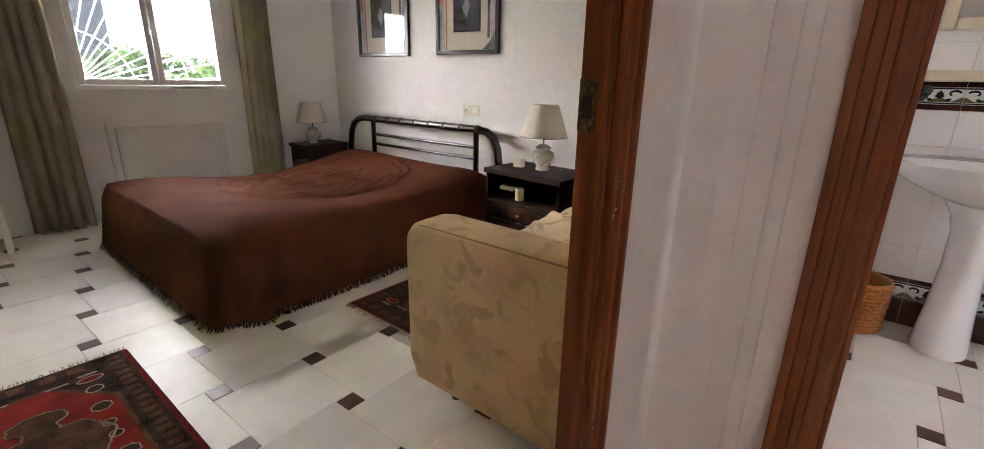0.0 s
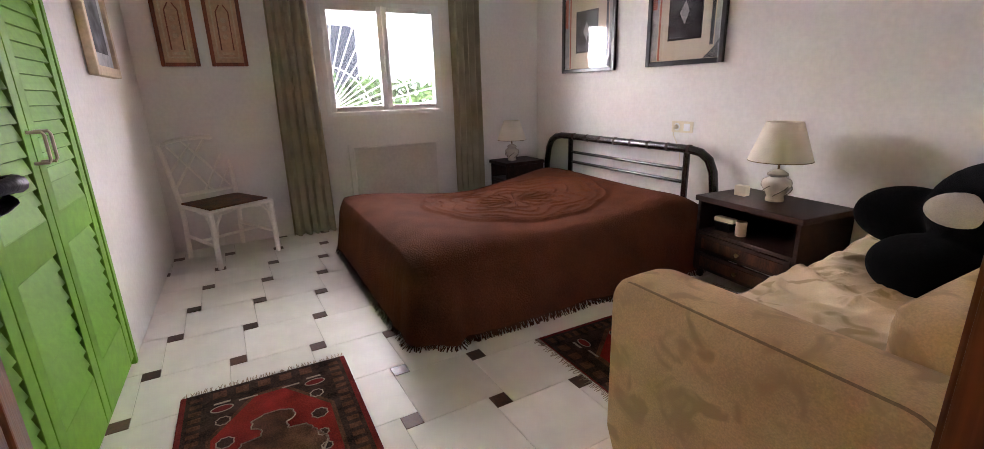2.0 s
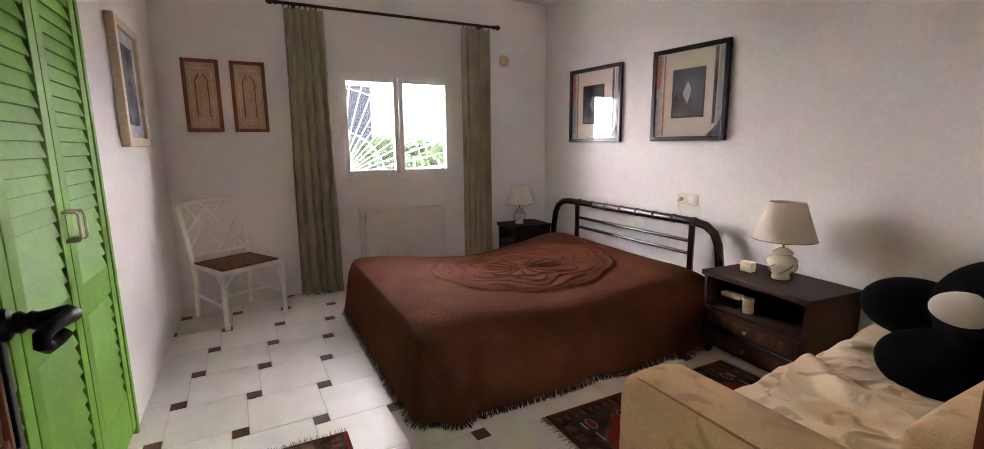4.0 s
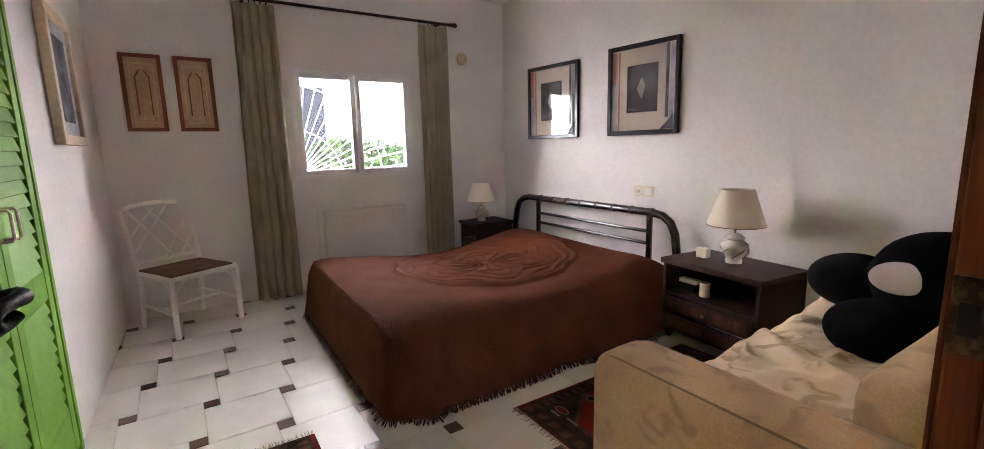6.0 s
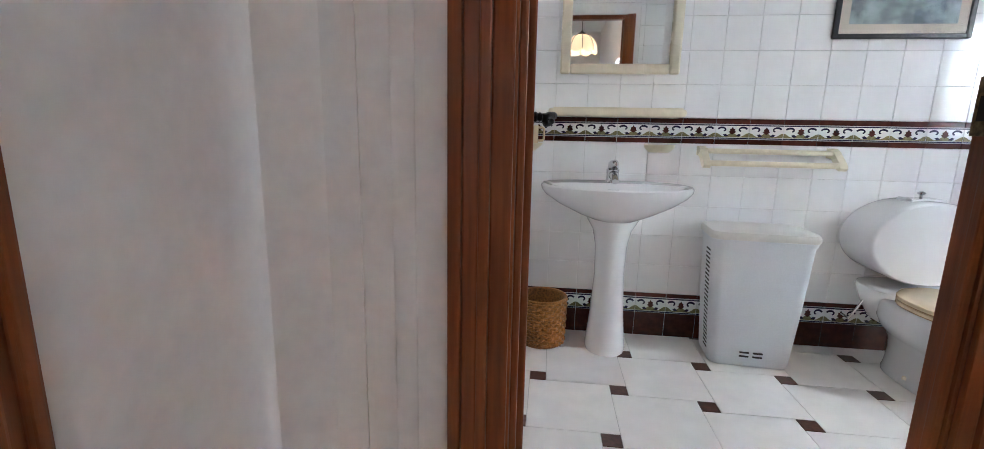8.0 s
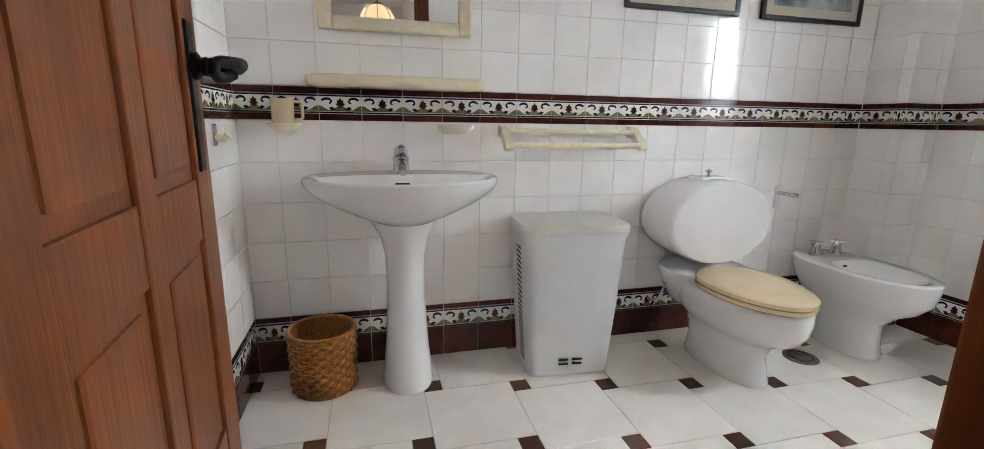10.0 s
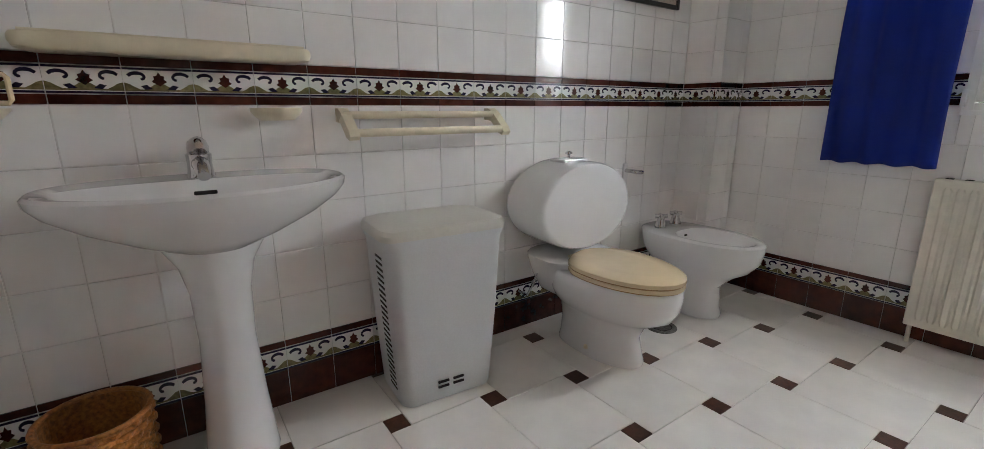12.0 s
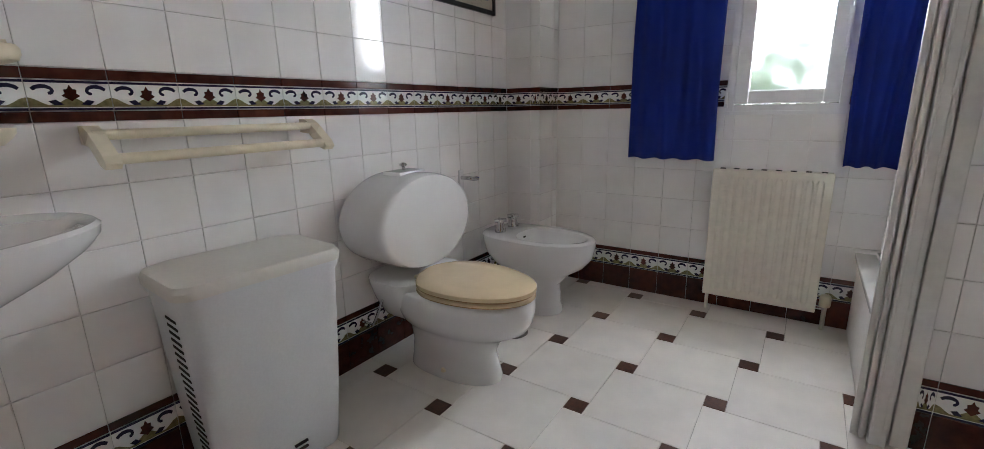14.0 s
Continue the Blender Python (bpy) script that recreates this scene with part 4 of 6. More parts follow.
# ---- pictures ----
def picture(name, place, rz, w, h, bar, deep, frame_mat, label, mount=MAT_P, glazed=True):
    """Hangs with its back at y 0, face to -y, lower left at x 0, z 0."""
    t = thing(name, place, label, "picture", rz=rz)
    bm = B()
    for p, q, a, b in ((0, bar, 0, h), (w - bar, w, 0, h), (bar, w - bar, 0, bar), (bar, w - bar, h - bar, h)):
        bx(bm, p, q, -deep, -0.002, a, b, min(0.005, bar * 0.2))
    part("frame", bm, frame_mat, t)
    part("mount", box(bar - 0.002, w - bar + 0.002, -deep * 0.55, -0.003, bar - 0.002, h - bar + 0.002), mount, t)
    if glazed:
        gl = part("glass", box(bar - 0.002, w - bar + 0.002, -deep * 0.8 - 0.002, -deep * 0.8, bar - 0.002, h - bar + 0.002), PIC_GLASS, t)
        gl.visible_shadow = False
    t["face"] = -deep * 0.55
    return t


def print_piece(t, nm, x0, x1, z0, z1, lift, mat, label=""):
    y = t["face"]
    return part(nm, box(x0, x1, y - lift, y - lift + 0.0012, z0, z1), mat, t, label)


for x, w, nm in ((-4.13, 0.655, 0), (-3.055, 0.625, 1)):
    p = picture("picture", (x, NY - 0.004 - w * math.sin(radians(6)), 1.35), 6, w, 0.685, 0.034, 0.032, BLACKF, "black-framed abstract print under glass above the bed")
    print_piece(p, "strip", 0.036, 0.09, 0.04, 0.645, 0.0018, PALEP)
    print_piece(p, "strip", 0.036, 0.075, 0.40, 0.645, 0.0032, PINK, "red printed strip")
    print_piece(p, "strip", 0.10, 0.115, 0.04, 0.64, 0.0032, PINK)
    print_piece(p, "strip", w - 0.11, w - 0.085, 0.12, 0.645, 0.0018, GREYP)
    print_piece(p, "strip", w - 0.075, w - 0.036, 0.04, 0.645, 0.0018, PALEP)
    y = p["face"]
    part("corner", loft([[(w - 0.036, yy, 0.037), (w - 0.036, yy, 0.16), (w - 0.08, yy, 0.10), (w - 0.15, yy, 0.037)] for yy in (y - 0.0046, y - 0.0034)]), GREYP, p)
    print_piece(p, "print", 0.18, 0.45, 0.17, 0.525, 0.0018, BLACKF, "dark printed centre")
    print_piece(p, "print", 0.195, 0.435, 0.185, 0.51, 0.0032, GREYP)
    part("shape", loft([[(0.27, yy, 0.35), (0.315, yy, 0.27), (0.345, yy, 0.36), (0.315, yy, 0.43)] for yy in (y - 0.0048, y - 0.0036)]), PALEP, p, "pale faceted shape")

for y in (-0.215, 0.118):
    p = picture("picture", (WX + 0.003, y, 1.456), 90, 0.256, 0.565, 0.028, 0.024, REDWOOD, "narrow reddish wooden frame with a tan relief panel", TANPAPER, False)
    f = p["face"]
    bm = B()
    for q0, q1, a, b in ((0.05, 0.062, 0.06, 0.50), (0.194, 0.206, 0.06, 0.50), (0.062, 0.194, 0.06, 0.072), (0.062, 0.194, 0.488, 0.50)):
        bx(bm, q0, q1, f - 0.003, f - 0.0005, a, b)
    part("border", bm, TANRELIEF, p)
    for z in (0.22, 0.28, 0.34):
        part("disc", tube([(0.128, f - 0.0005, z), (0.128, f - 0.008, z)], [0.02, 0.012], n=16), TANRELIEF, p)
    for s, m in ((0.085, 1), (0.17, -1)):
        part("groove", tube([(s, f - 0.002, 0.12), (s, f - 0.003, 0.40), (s + m * 0.03, f - 0.003, 0.45)], 0.005, n=6), REDWOOD, p)
    print_piece(p, "tablet", 0.085, 0.17, 0.085, 0.105, 0.003, TANRELIEF)

p = picture("picture", (-3.30, SY + 0.003, 1.34), 180, 0.56, 0.67, 0.05, 0.045, PALEWOOD, "pale wooden box frame with a grey print on the side wall", PALEP, False)
print_piece(p, "print", 0.13, 0.43, 0.12, 0.55, 0.002, GREYP)

dt = thing("wall_alarm", (WX, 2.645, 2.19), "small round cream wall alarm on a square plate", "alarm")
part("plate", box(0.001, 0.008, -0.045, 0.065, -0.065, 0.065, 0.004), CREAM_P, dt)
part("disc", tube([(0.009, 0, 0), (0.03, 0, 0), (0.034, 0, 0)], [0.058, 0.054, 0.04], n=24), TANRELIEF, dt, smooth=True)
sk = thing("wall_socket", (-2.73, NY, 0.907), "cream double wall socket with a plug and cable", "socket")
part("plate", box(-0.095, 0.095, -0.014, -0.001, -0.042, 0.042, 0.005), CREAM_P, sk)
part("outlet", tube([(-0.045, -0.0135, 0), (-0.045, -0.0155, 0)], 0.028, n=20), PVC, sk)
part("rocker", box(0.02, 0.075, -0.019, -0.013, -0.026, 0.026, 0.003), PVC, sk)
pl = part("plug", tube([(-0.045, -0.016, 0), (-0.045, -0.045, 0), (-0.045, -0.05, -0.01)], [0.018, 0.016, 0.008], n=12), CREAM_P, sk)
part("cable", tube([(-0.045, -0.045, -0.008), (-0.05, -0.04, -0.06), (-0.03, -0.02, -0.12), (0.0, -0.012, -0.2), (0.0, -0.012, -0.42)], 0.003, n=6), CREAM_P, pl)


# ---- rugs ----
def outline(points, w, z, bm):
    """A raised line round an outline, as a flat strip of width w."""
    n = len(points)
    ins = []
    for i in range(n):
        p, q, s = Vector(points[i - 1]), Vector(points[i]), Vector(points[(i + 1) % n])
        d = (s - p).normalized()
        ins.append((q.x - d.y * w, q.y + d.x * w))
    for i in range(n):
        j = (i + 1) % n
        loft([[(*points[i], zz), (*points[j], zz), (*ins[j], zz), (*ins[i], zz)] for zz in (z - 0.001, z)], bm)
    return bm


def rug(name, place, rz, w, L, label, seed):
    """Centred; x is the width, y the length."""
    t = thing(name, place, label, "rug", rz=rz)
    rnd = random.Random(seed)
    a, b = w / 2, L / 2
    part("ground", box(-a, a, -b, b, 0.0, 0.007, 0.002), RUG_R2, t)
    bm = box(-a + 0.022, a - 0.022, -b + 0.004, b - 0.004, 0.0075, 0.0085)
    part("border", bm, RUG_D, t)
    bm = B()
    k = 0
    for s in (-1, 1):
        y = -b + 0.03
        while y < b - 0.03:
            bx(bm, s * (a - 0.06) - 0.022, s * (a - 0.06) + 0.022, y, y + 0.026, 0.0088, 0.0094)
            y += 0.048
        x = -a + 0.12
        while x < a - 0.12:
            bx(bm, x, x + 0.05, s * (b - 0.05) - 0.025, s * (b - 0.05) + 0.025, 0.0088, 0.0094)
            x += 0.085
    part("border_motif", bm, RUG_B, t)["kind"] = "stuff"
    part("inner_border", box(-a + 0.098, a - 0.098, -b + 0.085, b - 0.085, 0.0088, 0.0095), RUG_D, t)
    c, e = a - 0.105, b - 0.10
    hexa = [(c, -e + 0.24), (c, e - 0.24), (0.06, e - 0.02), (-0.06, e - 0.02), (-c, e - 0.24), (-c, -e + 0.24), (-0.06, -e + 0.02), (0.06, -e + 0.02)]
    part("field_edge", plate([(x * 1.0, y * 1.0) for x, y in hexa], 0.0098, 0.0103), RUG_B, t)
    part("field", plate([(x * 0.93, y * 0.95) for x, y in hexa], 0.0106, 0.0112), RUG_R, t)
    med = [(0.14, -0.06), (0.17, 0.0), (0.14, 0.06), (0.11, 0.12), (0.045, 0.13), (0.045, 0.17), (0.075, 0.19), (0.075, 0.235), (0.03, 0.26), (-0.03, 0.26), (-0.075, 0.235), (-0.075, 0.19),
           (-0.045, 0.17), (-0.045, 0.13), (-0.11, 0.12), (-0.14, 0.06), (-0.17, 0.0), (-0.14, -0.06)]
    med = med + [(-x, -y) for x, y in med[1:-1] if y > 0.06]
    med = [(x * w / 0.66, y * L / 1.1) for x, y in med]
    part("medallion", plate(med[:18], 0.0115, 0.0121), RUG_B, t)
    low = [(x, -y) for x, y in med[:18]]
    part("medallion", plate(low, 0.0115, 0.0120), RUG_B, t)
    bm = B()
    fine = []
    for i in range(len(med[:18])):
        p, q = Vector(med[i]), Vector(med[(i + 1) % 18])
        kk = max(2, int((q - p).length / 0.013))
        for j in range(kk):
            v = p.lerp(q, j / kk)
            fine.append((v.x + (0.004 if j % 2 else -0.002), v.y))
    top = fine[: int(len(fine) * 0.83)]
    for pts in (top, [(x, -y) for x, y in top]):
        for p, q in zip(pts, pts[1:]):
            tube([(*p, 0.0122), (*q, 0.0122)], 0.003, bm, n=4)
    part("ivory_line", bm, RUG_W, t)
    for sx in (-1, 1):
        for sy in (-1, 1):
            for mx, my, r in ((c * 0.72, 0.16, 0.030), (c * 0.76, 0.30 if L > 1 else 0.26, 0.026), (c * 0.70, 0.04, 0.020)):
                pts = [(sx * mx + r * (1 + 0.15 * (i % 2)) * math.cos(radians(i * 22.5)), sy * my + r * (1 + 0.15 * (i % 2)) * math.sin(radians(i * 22.5))) for i in range(16)]
                part("rosette", plate(pts, 0.0113, 0.0118), RUG_D, t)
                part("rosette_line", outline(pts, 0.005, 0.0122, B()), RUG_W, t)
            for mx, my, r in ((c * 0.78, e - 0.06, 0.034),):
                pts = [(sx * mx + r * 1.25 * math.cos(radians(i * 22.5)), sy * my + r * 0.7 * math.sin(radians(i * 22.5))) for i in range(16)]
                part("flower", plate(pts, 0.0098, 0.0103), RUG_R2, t)
                part("flower_line", outline(pts, 0.005, 0.0107, B()), RUG_W, t)
                part("petal", box(sx * mx - 0.03, sx * mx + 0.03, sy * (my + 0.042) - 0.006, sy * (my + 0.042) + 0.006, 0.0098, 0.0106), RUG_W, t)
            part("hook", box(sx * c * 0.36 - 0.035, sx * c * 0.36 + 0.035, sy * (e - 0.035) - 0.005, sy * (e - 0.035) + 0.005, 0.0098, 0.0108), RUG_W, t)
    verts, faces = [], []
    for s in (-1, 1):
        for i in range(int(w / 0.006)):
            x = -a + i * 0.006
            ln, dx = rnd.uniform(0.015, 0.045), rnd.uniform(-0.012, 0.012)
            k = len(verts)
            verts += [(x, s * b, 0.004), (x + 0.0035, s * b, 0.004), (x + 0.0035 + dx, s * (b + ln), 0.002), (x + dx, s * (b + ln), 0.002)]
            faces.append((k, k + 1, k + 2, k + 3))
    me = bpy.data.meshes.new("fringe")
    me.from_pydata(verts, [], faces)
    me.materials.append(RUG_W)
    fo = new("fringe", me)
    fo.parent = t
    fo["kind"] = "stuff"
    return t


rug("rug", (-1.80, 0.168, 0), 90, 0.665, 1.10, "red and dark brown patterned wool rug on the tiles", 2)
rug("rug", (-1.66, 2.04, 0), 0, 0.69, 1.30, "red and dark patterned rug between bed and sofa", 5)


# ---- sofa ----
sf = thing("sofa", (-0.825, 2.02, 0), "cream two-seat sofa in a blotched loose cover", "sofa")
# x to the back, y along the seat
X0, X1, Y0, Y1 = -0.39, 0.385, -0.90, 0.92


def pillow(x0, x1, y0, y1, z0, z1, r, cuts, amp, scale, seed):
    bm = B()
    bx(bm, x0, x1, y0, y1, z0, z1, r, 3)
    bmesh.ops.subdivide_edges(bm, edges=[e for e in bm.edges if e.calc_length() > 0.08], cuts=cuts, use_grid_fill=True)
    rough_up(bm, amp, scale, seed)
    return bm


part("base", pillow(X0 + 0.02, X1, Y0 + 0.04, Y1 - 0.03, 0.07, 0.36, 0.02, 6, 0.008, 4, 1), SOFA, sf, smooth=True)
for s, y0, y1 in ((0, Y0, Y0 + 0.20), (1, Y1 - 0.18, Y1)):
    z1 = 0.685 if s == 0 else 0.66
    bm = B()
    prof = []
    r = 0.075
    for cx, cz, a0 in ((X1 - r, z1 - r, 0), (X0 + r, z1 - r, 90)):
        for k in range(7):
            g = radians(a0 + 15 * k)
            prof.append((cx + r * math.cos(g), cz + r * math.sin(g)))
    prof += [(X0 + 0.0, 0.40), (X0 + 0.0, 0.16), (X0 + 0.035, 0.08), (X1, 0.08)]
    rings = []
    for y, q in ((y0 + 0.0, 0.965), (y0 + 0.004, 0.985), (y0 + 0.02, 1.0), (y0 + 0.07, 1.004), (y1 - 0.06, 1.004), (y1 - 0.02, 0.99), (y1, 0.95)):
        rings.append([(X0 + (X1 - X0) / 2 + (x - X0 - (X1 - X0) / 2) * q, y, 0.08 + (z - 0.08) * q) for x, z in prof])
    loft(rings, bm)
    arm = part("arm", bm, SOFA, sf, smooth=True)
    pts = [(x, y0 + (0.008 if s == 0 else 0.17), z) for x, z in [(X1 + (p[0] - X1) * 0.985, 0.08 + (p[1] - 0.08) * 0.985) for p in prof[3:14]]]
    part("piping", tube(pts, 0.0042, n=6), PIPING, arm)
part("backrest", pillow(X1 - 0.2, X1, Y0 + 0.19, Y1 - 0.17, 0.30, 0.78, 0.06, 6, 0.014, 5, 4), SOFA, sf, smooth=True)
for y0, y1, sd in ((Y0 + 0.2, 0.0, 2), (0.0, Y1 - 0.18, 6)):
    part("seat_cushion", pillow(X0 - 0.005, X1 - 0.19, y0 + 0.004, y1 - 0.004, 0.33, 0.475, 0.045, 7, 0.014, 5.5, sd), SOFA, sf, smooth=True)
for x in (X0 + 0.17, X1 - 0.1):
    for y in (Y0 + 0.08, Y1 - 0.1):
        part("foot", lathe([(0.018, 0), (0.024, 0.03), (0.026, 0.085)], (x, y, 0), n=10), BLACKF, sf)

# loose throw over the seat, sloping up to the far end
bm = B()
gx, gy = 70, 130
vs = []
for j in range(gy + 1):
    row = []
    for i in range(gx + 1):
        u, v = i / gx, j / gy
        x, y = -1.235 + 0.60 * u, 1.36 + 1.36 * v
        z = 0.487 + 0.035 * v + 0.10 * max(0, v - 0.55) ** 1.2 + 0.02 * u
        z += 0.026 * noise.noise(Vector((x * 5, y * 5, 3))) + 0.016 * noise.noise(Vector((x * 11, y * 14, 9)))
        w = noise.noise(Vector((x * 3.0, y * 2.2, 14)))
        z += 0.034 * max(0, math.sin((x * 3.2 + y * 5.2) * 2.1 + 1.5 * w)) ** 6
        cr = Vector((x * 4 + y * 3, y * 9 - x * 7, 21))
        z += 0.018 * max(0, 1 - abs(noise.noise(cr)) * 5) * max(0, 0.5 + noise.noise(Vector((x * 2.5, y * 2.5, 31))))
        if u < 0.1:
            z -= 0.055 * ((0.1 - u) / 0.1) ** 1.5
        row.append(bm.verts.new((x, y, z)))
    vs.append(row)
for a, b in zip(vs, vs[1:]):
    for i in range(gx):
        bm.faces.new((a[i], a[i + 1], b[i + 1], b[i]))
th = part("throw", bm, SOFA_TOP, smooth=True)
tagged(th, "crumpled pale cream throw over the sofa seat", "throw")
md = th.modifiers.new("thickness", "SOLIDIFY")
md.thickness = 0.025
md.offset = -1

# black plush cushion with a pale patch, one plain mesh
bm = B()
for cx, cy, cz, rx, ry, rz_ in ((-0.75, 2.38, 0.77, 0.21, 0.20, 0.18), (-1.02, 2.43, 0.70, 0.18, 0.14, 0.115), (-0.86, 2.19, 0.59, 0.17, 0.15, 0.115), (-0.63, 2.50, 0.90, 0.13, 0.13, 0.13)):
    s = bmesh.ops.create_uvsphere(bm, u_segments=26, v_segments=16, radius=1.0)
    for v in s["verts"]:
        v.co = Vector((cx + rx * v.co.x, cy + ry * v.co.y, cz + rz_ * v.co.z))
pc = part("plush_cushion", bm, PLUSH, smooth=True)
tagged(pc, "lobed black plush cushion with a pale patch on the sofa", "cushion")
vx = pc.modifiers.new("skin", "REMESH")
vx.mode, vx.voxel_size, vx.use_smooth_shade = "VOXEL", 0.014, True
bm = B()
s = bmesh.ops.create_uvsphere(bm, u_segments=24, v_segments=14, radius=1.0)
rot = Vector((0.28, -0.90, 0.36)).to_track_quat("Z", "Y").to_matrix()
for v in s["verts"]:
    v.co = Vector((-0.815, 2.192, 0.80)) + rot @ Vector((0.088 * v.co.x, 0.058 * v.co.y, 0.03 * v.co.z))
part("patch", bm, PLUSH_W, pc, "plain pale patch", smooth=True)


# ---- hall lamp ----
pd = thing("pendant_lamp", (0.42, -0.75, 2.12), "lit scalloped amber glass pendant lamp in the hall", "lamp")
n = 48
prof = ((0.05, 0.20), (0.10, 0.185), (0.15, 0.14), (0.185, 0.07), (0.195, 0.0))
bm = B()
rings = []
for r, z in prof:
    rings.append([((r + (0.008 * abs(math.sin(4 * 2 * math.pi * i / n)) if z < 0.1 else 0)) * math.cos(2 * math.pi * i / n), (r + (0.008 * abs(math.sin(4 * 2 * math.pi * i / n)) if z < 0.1 else 0)) * math.sin(2 * math.pi * i / n),
                   z - (0.03 * abs(math.sin(4 * 2 * math.pi * i / n)) if z < 0.01 else 0)) for i in range(n)])
loft(rings, bm, True, False)
part("shade", bm, AMBER, pd, smooth=True)
for k in range(8):
    a = 2 * math.pi * k / 8
    part("lead_strip", tube([((r + 0.003) * math.cos(a), (r + 0.003) * math.sin(a), z) for r, z in prof], 0.004, n=6), IRON, pd)
part("cap", lathe([(0.055, 0.20), (0.05, 0.215), (0.015, 0.235), (0.008, 0.25)], n=16), IRON, pd)
part("cord", tube([(0, 0, 0.25), (0, 0, 0.68)], 0.004, n=6), IRON, pd)
bm = B()
bmesh.ops.create_uvsphere(bm, u_segments=14, v_segments=10, radius=0.045)
bmesh.ops.translate(bm, verts=bm.verts, vec=(0, 0, 0.08))
part("bulb", bm, BULB, pd, smooth=True)


# ---- bathroom: sanitary ware ----
def oval(cx, cy, z, ax, fy, by, n=44, flat=0.0):
    """An oval ring: half width ax, reach fy to the front (-y) and by to the back; flat squares the back."""
    out = []
    for i in range(n):
        a = 2 * math.pi * i / n
        c, s = math.cos(a), math.sin(a)
        if s > 0:
            e = 1 - 0.55 * flat
            out.append((cx + ax * math.copysign(abs(c) ** e, c), cy + by * s ** e, z))
        else:
            out.append((cx + ax * c, cy + fy * s, z))
    return out


sink = thing("washbasin", (0.395, 2.86, 0), "white porcelain pedestal washbasin with a chrome tap", "washbasin")
rings = [oval(0, 0.0, 0.685, 0.10, 0.10, 0.12), oval(0, 0, 0.715, 0.18, 0.135, 0.17, flat=0.3), oval(0, 0, 0.762, 0.275, 0.19, 0.205, flat=0.38), oval(0, 0, 0.803, 0.335, 0.222, 0.218, flat=0.42),
         oval(0, 0, 0.83, 0.357, 0.236, 0.222, flat=0.42), oval(0, 0, 0.848, 0.36, 0.24, 0.222, flat=0.42), oval(0, 0, 0.856, 0.352, 0.234, 0.22, flat=0.42),
         oval(0, -0.01, 0.853, 0.318, 0.205, 0.10, flat=0.2), oval(0, -0.01, 0.835, 0.298, 0.19, 0.088, flat=0.2), oval(0, -0.015, 0.775, 0.23, 0.14, 0.065), oval(0, -0.02, 0.735, 0.12, 0.08, 0.05), oval(0, -0.02, 0.728, 0.02, 0.02, 0.02)]
part("basin", loft(rings), CERAMIC, sink, smooth=True)
ped = part("pedestal", loft([oval(0, 0.03, z, ax, f, b, 32, 0.4) for z, ax, f, b in ((0.0, 0.098, 0.115, 0.12), (0.02, 0.102, 0.118, 0.12), (0.05, 0.098, 0.112, 0.11), (0.2, 0.084, 0.096, 0.10), (0.4, 0.073, 0.085, 0.09), (0.55, 0.078, 0.09, 0.10), (0.63, 0.095, 0.105, 0.12), (0.69, 0.13, 0.13, 0.14), (0.72, 0.15, 0.14, 0.15))]), CERAMIC, sink, smooth=True)
tp = part("tap", loft([[(x, y + 0.145, z) for x, y, z in oval(0, 0, zz, a, f, f, 18)] for zz, a, f in ((0.853, 0.036, 0.036), (0.86, 0.034, 0.034), (0.89, 0.031, 0.031), (0.918, 0.033, 0.033), (0.928, 0.02, 0.02))]), CHROME, sink, "chrome mixer tap", smooth=True)
part("spout", tube([(0, 0.145, 0.888), (0, 0.10, 0.893), (0, 0.055, 0.882), (0, 0.035, 0.866)], [0.024, 0.022, 0.019, 0.017], n=12), CHROME, tp, smooth=True)
part("lever", tube([(0, 0.158, 0.915), (0, 0.135, 0.942), (0, 0.095, 0.95), (0, 0.07, 0.948)], [0.027, 0.027, 0.02, 0.010], n=12), CHROME, tp, smooth=True)
part("overflow", box(-0.028, 0.028, 0.064, 0.072, 0.812, 0.823, 0.003), SLOT, sink)
part("drain", lathe([(0.02, 0.0), (0.02, 0.004), (0.005, 0.005)], (0, -0.02, 0.728), n=16), CHROME, sink)

# waste basket
wb = thing("waste_basket", (0.065, 2.925, 0), "round orange-brown woven wicker waste basket", "basket")
part("wall", lathe([(0.108, 0.004), (0.112, 0.25), (0.108, 0.25), (0.104, 0.012)], n=36, caps=False), WICKER, wb)
part("bottom", lathe([(0.106, 0.002), (0.106, 0.012)], n=36), WICKER, wb)
bm = B()
for k in range(13):
    z = 0.016 + k * 0.0185
    pts = []
    for i in range(96):
        a = 2 * math.pi * i / 96
        r = 0.111 + 0.004 * z / 0.25 + 0.0045 * math.cos(16 * a + math.pi * (k % 2))
        pts.append((r * math.cos(a), r * math.sin(a), z))
    rr = [[(x * (1 + q / 0.11), y * (1 + q / 0.11), z + h) for x, y, z in pts] for q, h in ((-0.002, -0.0085), (0.002, -0.005), (0.002, 0.005), (-0.002, 0.0085))]
    loft(rr, bm, True, False)
w1 = part("weave", bm, WICKER, wb, "woven wicker bands")
w1["kind"] = "stuff"
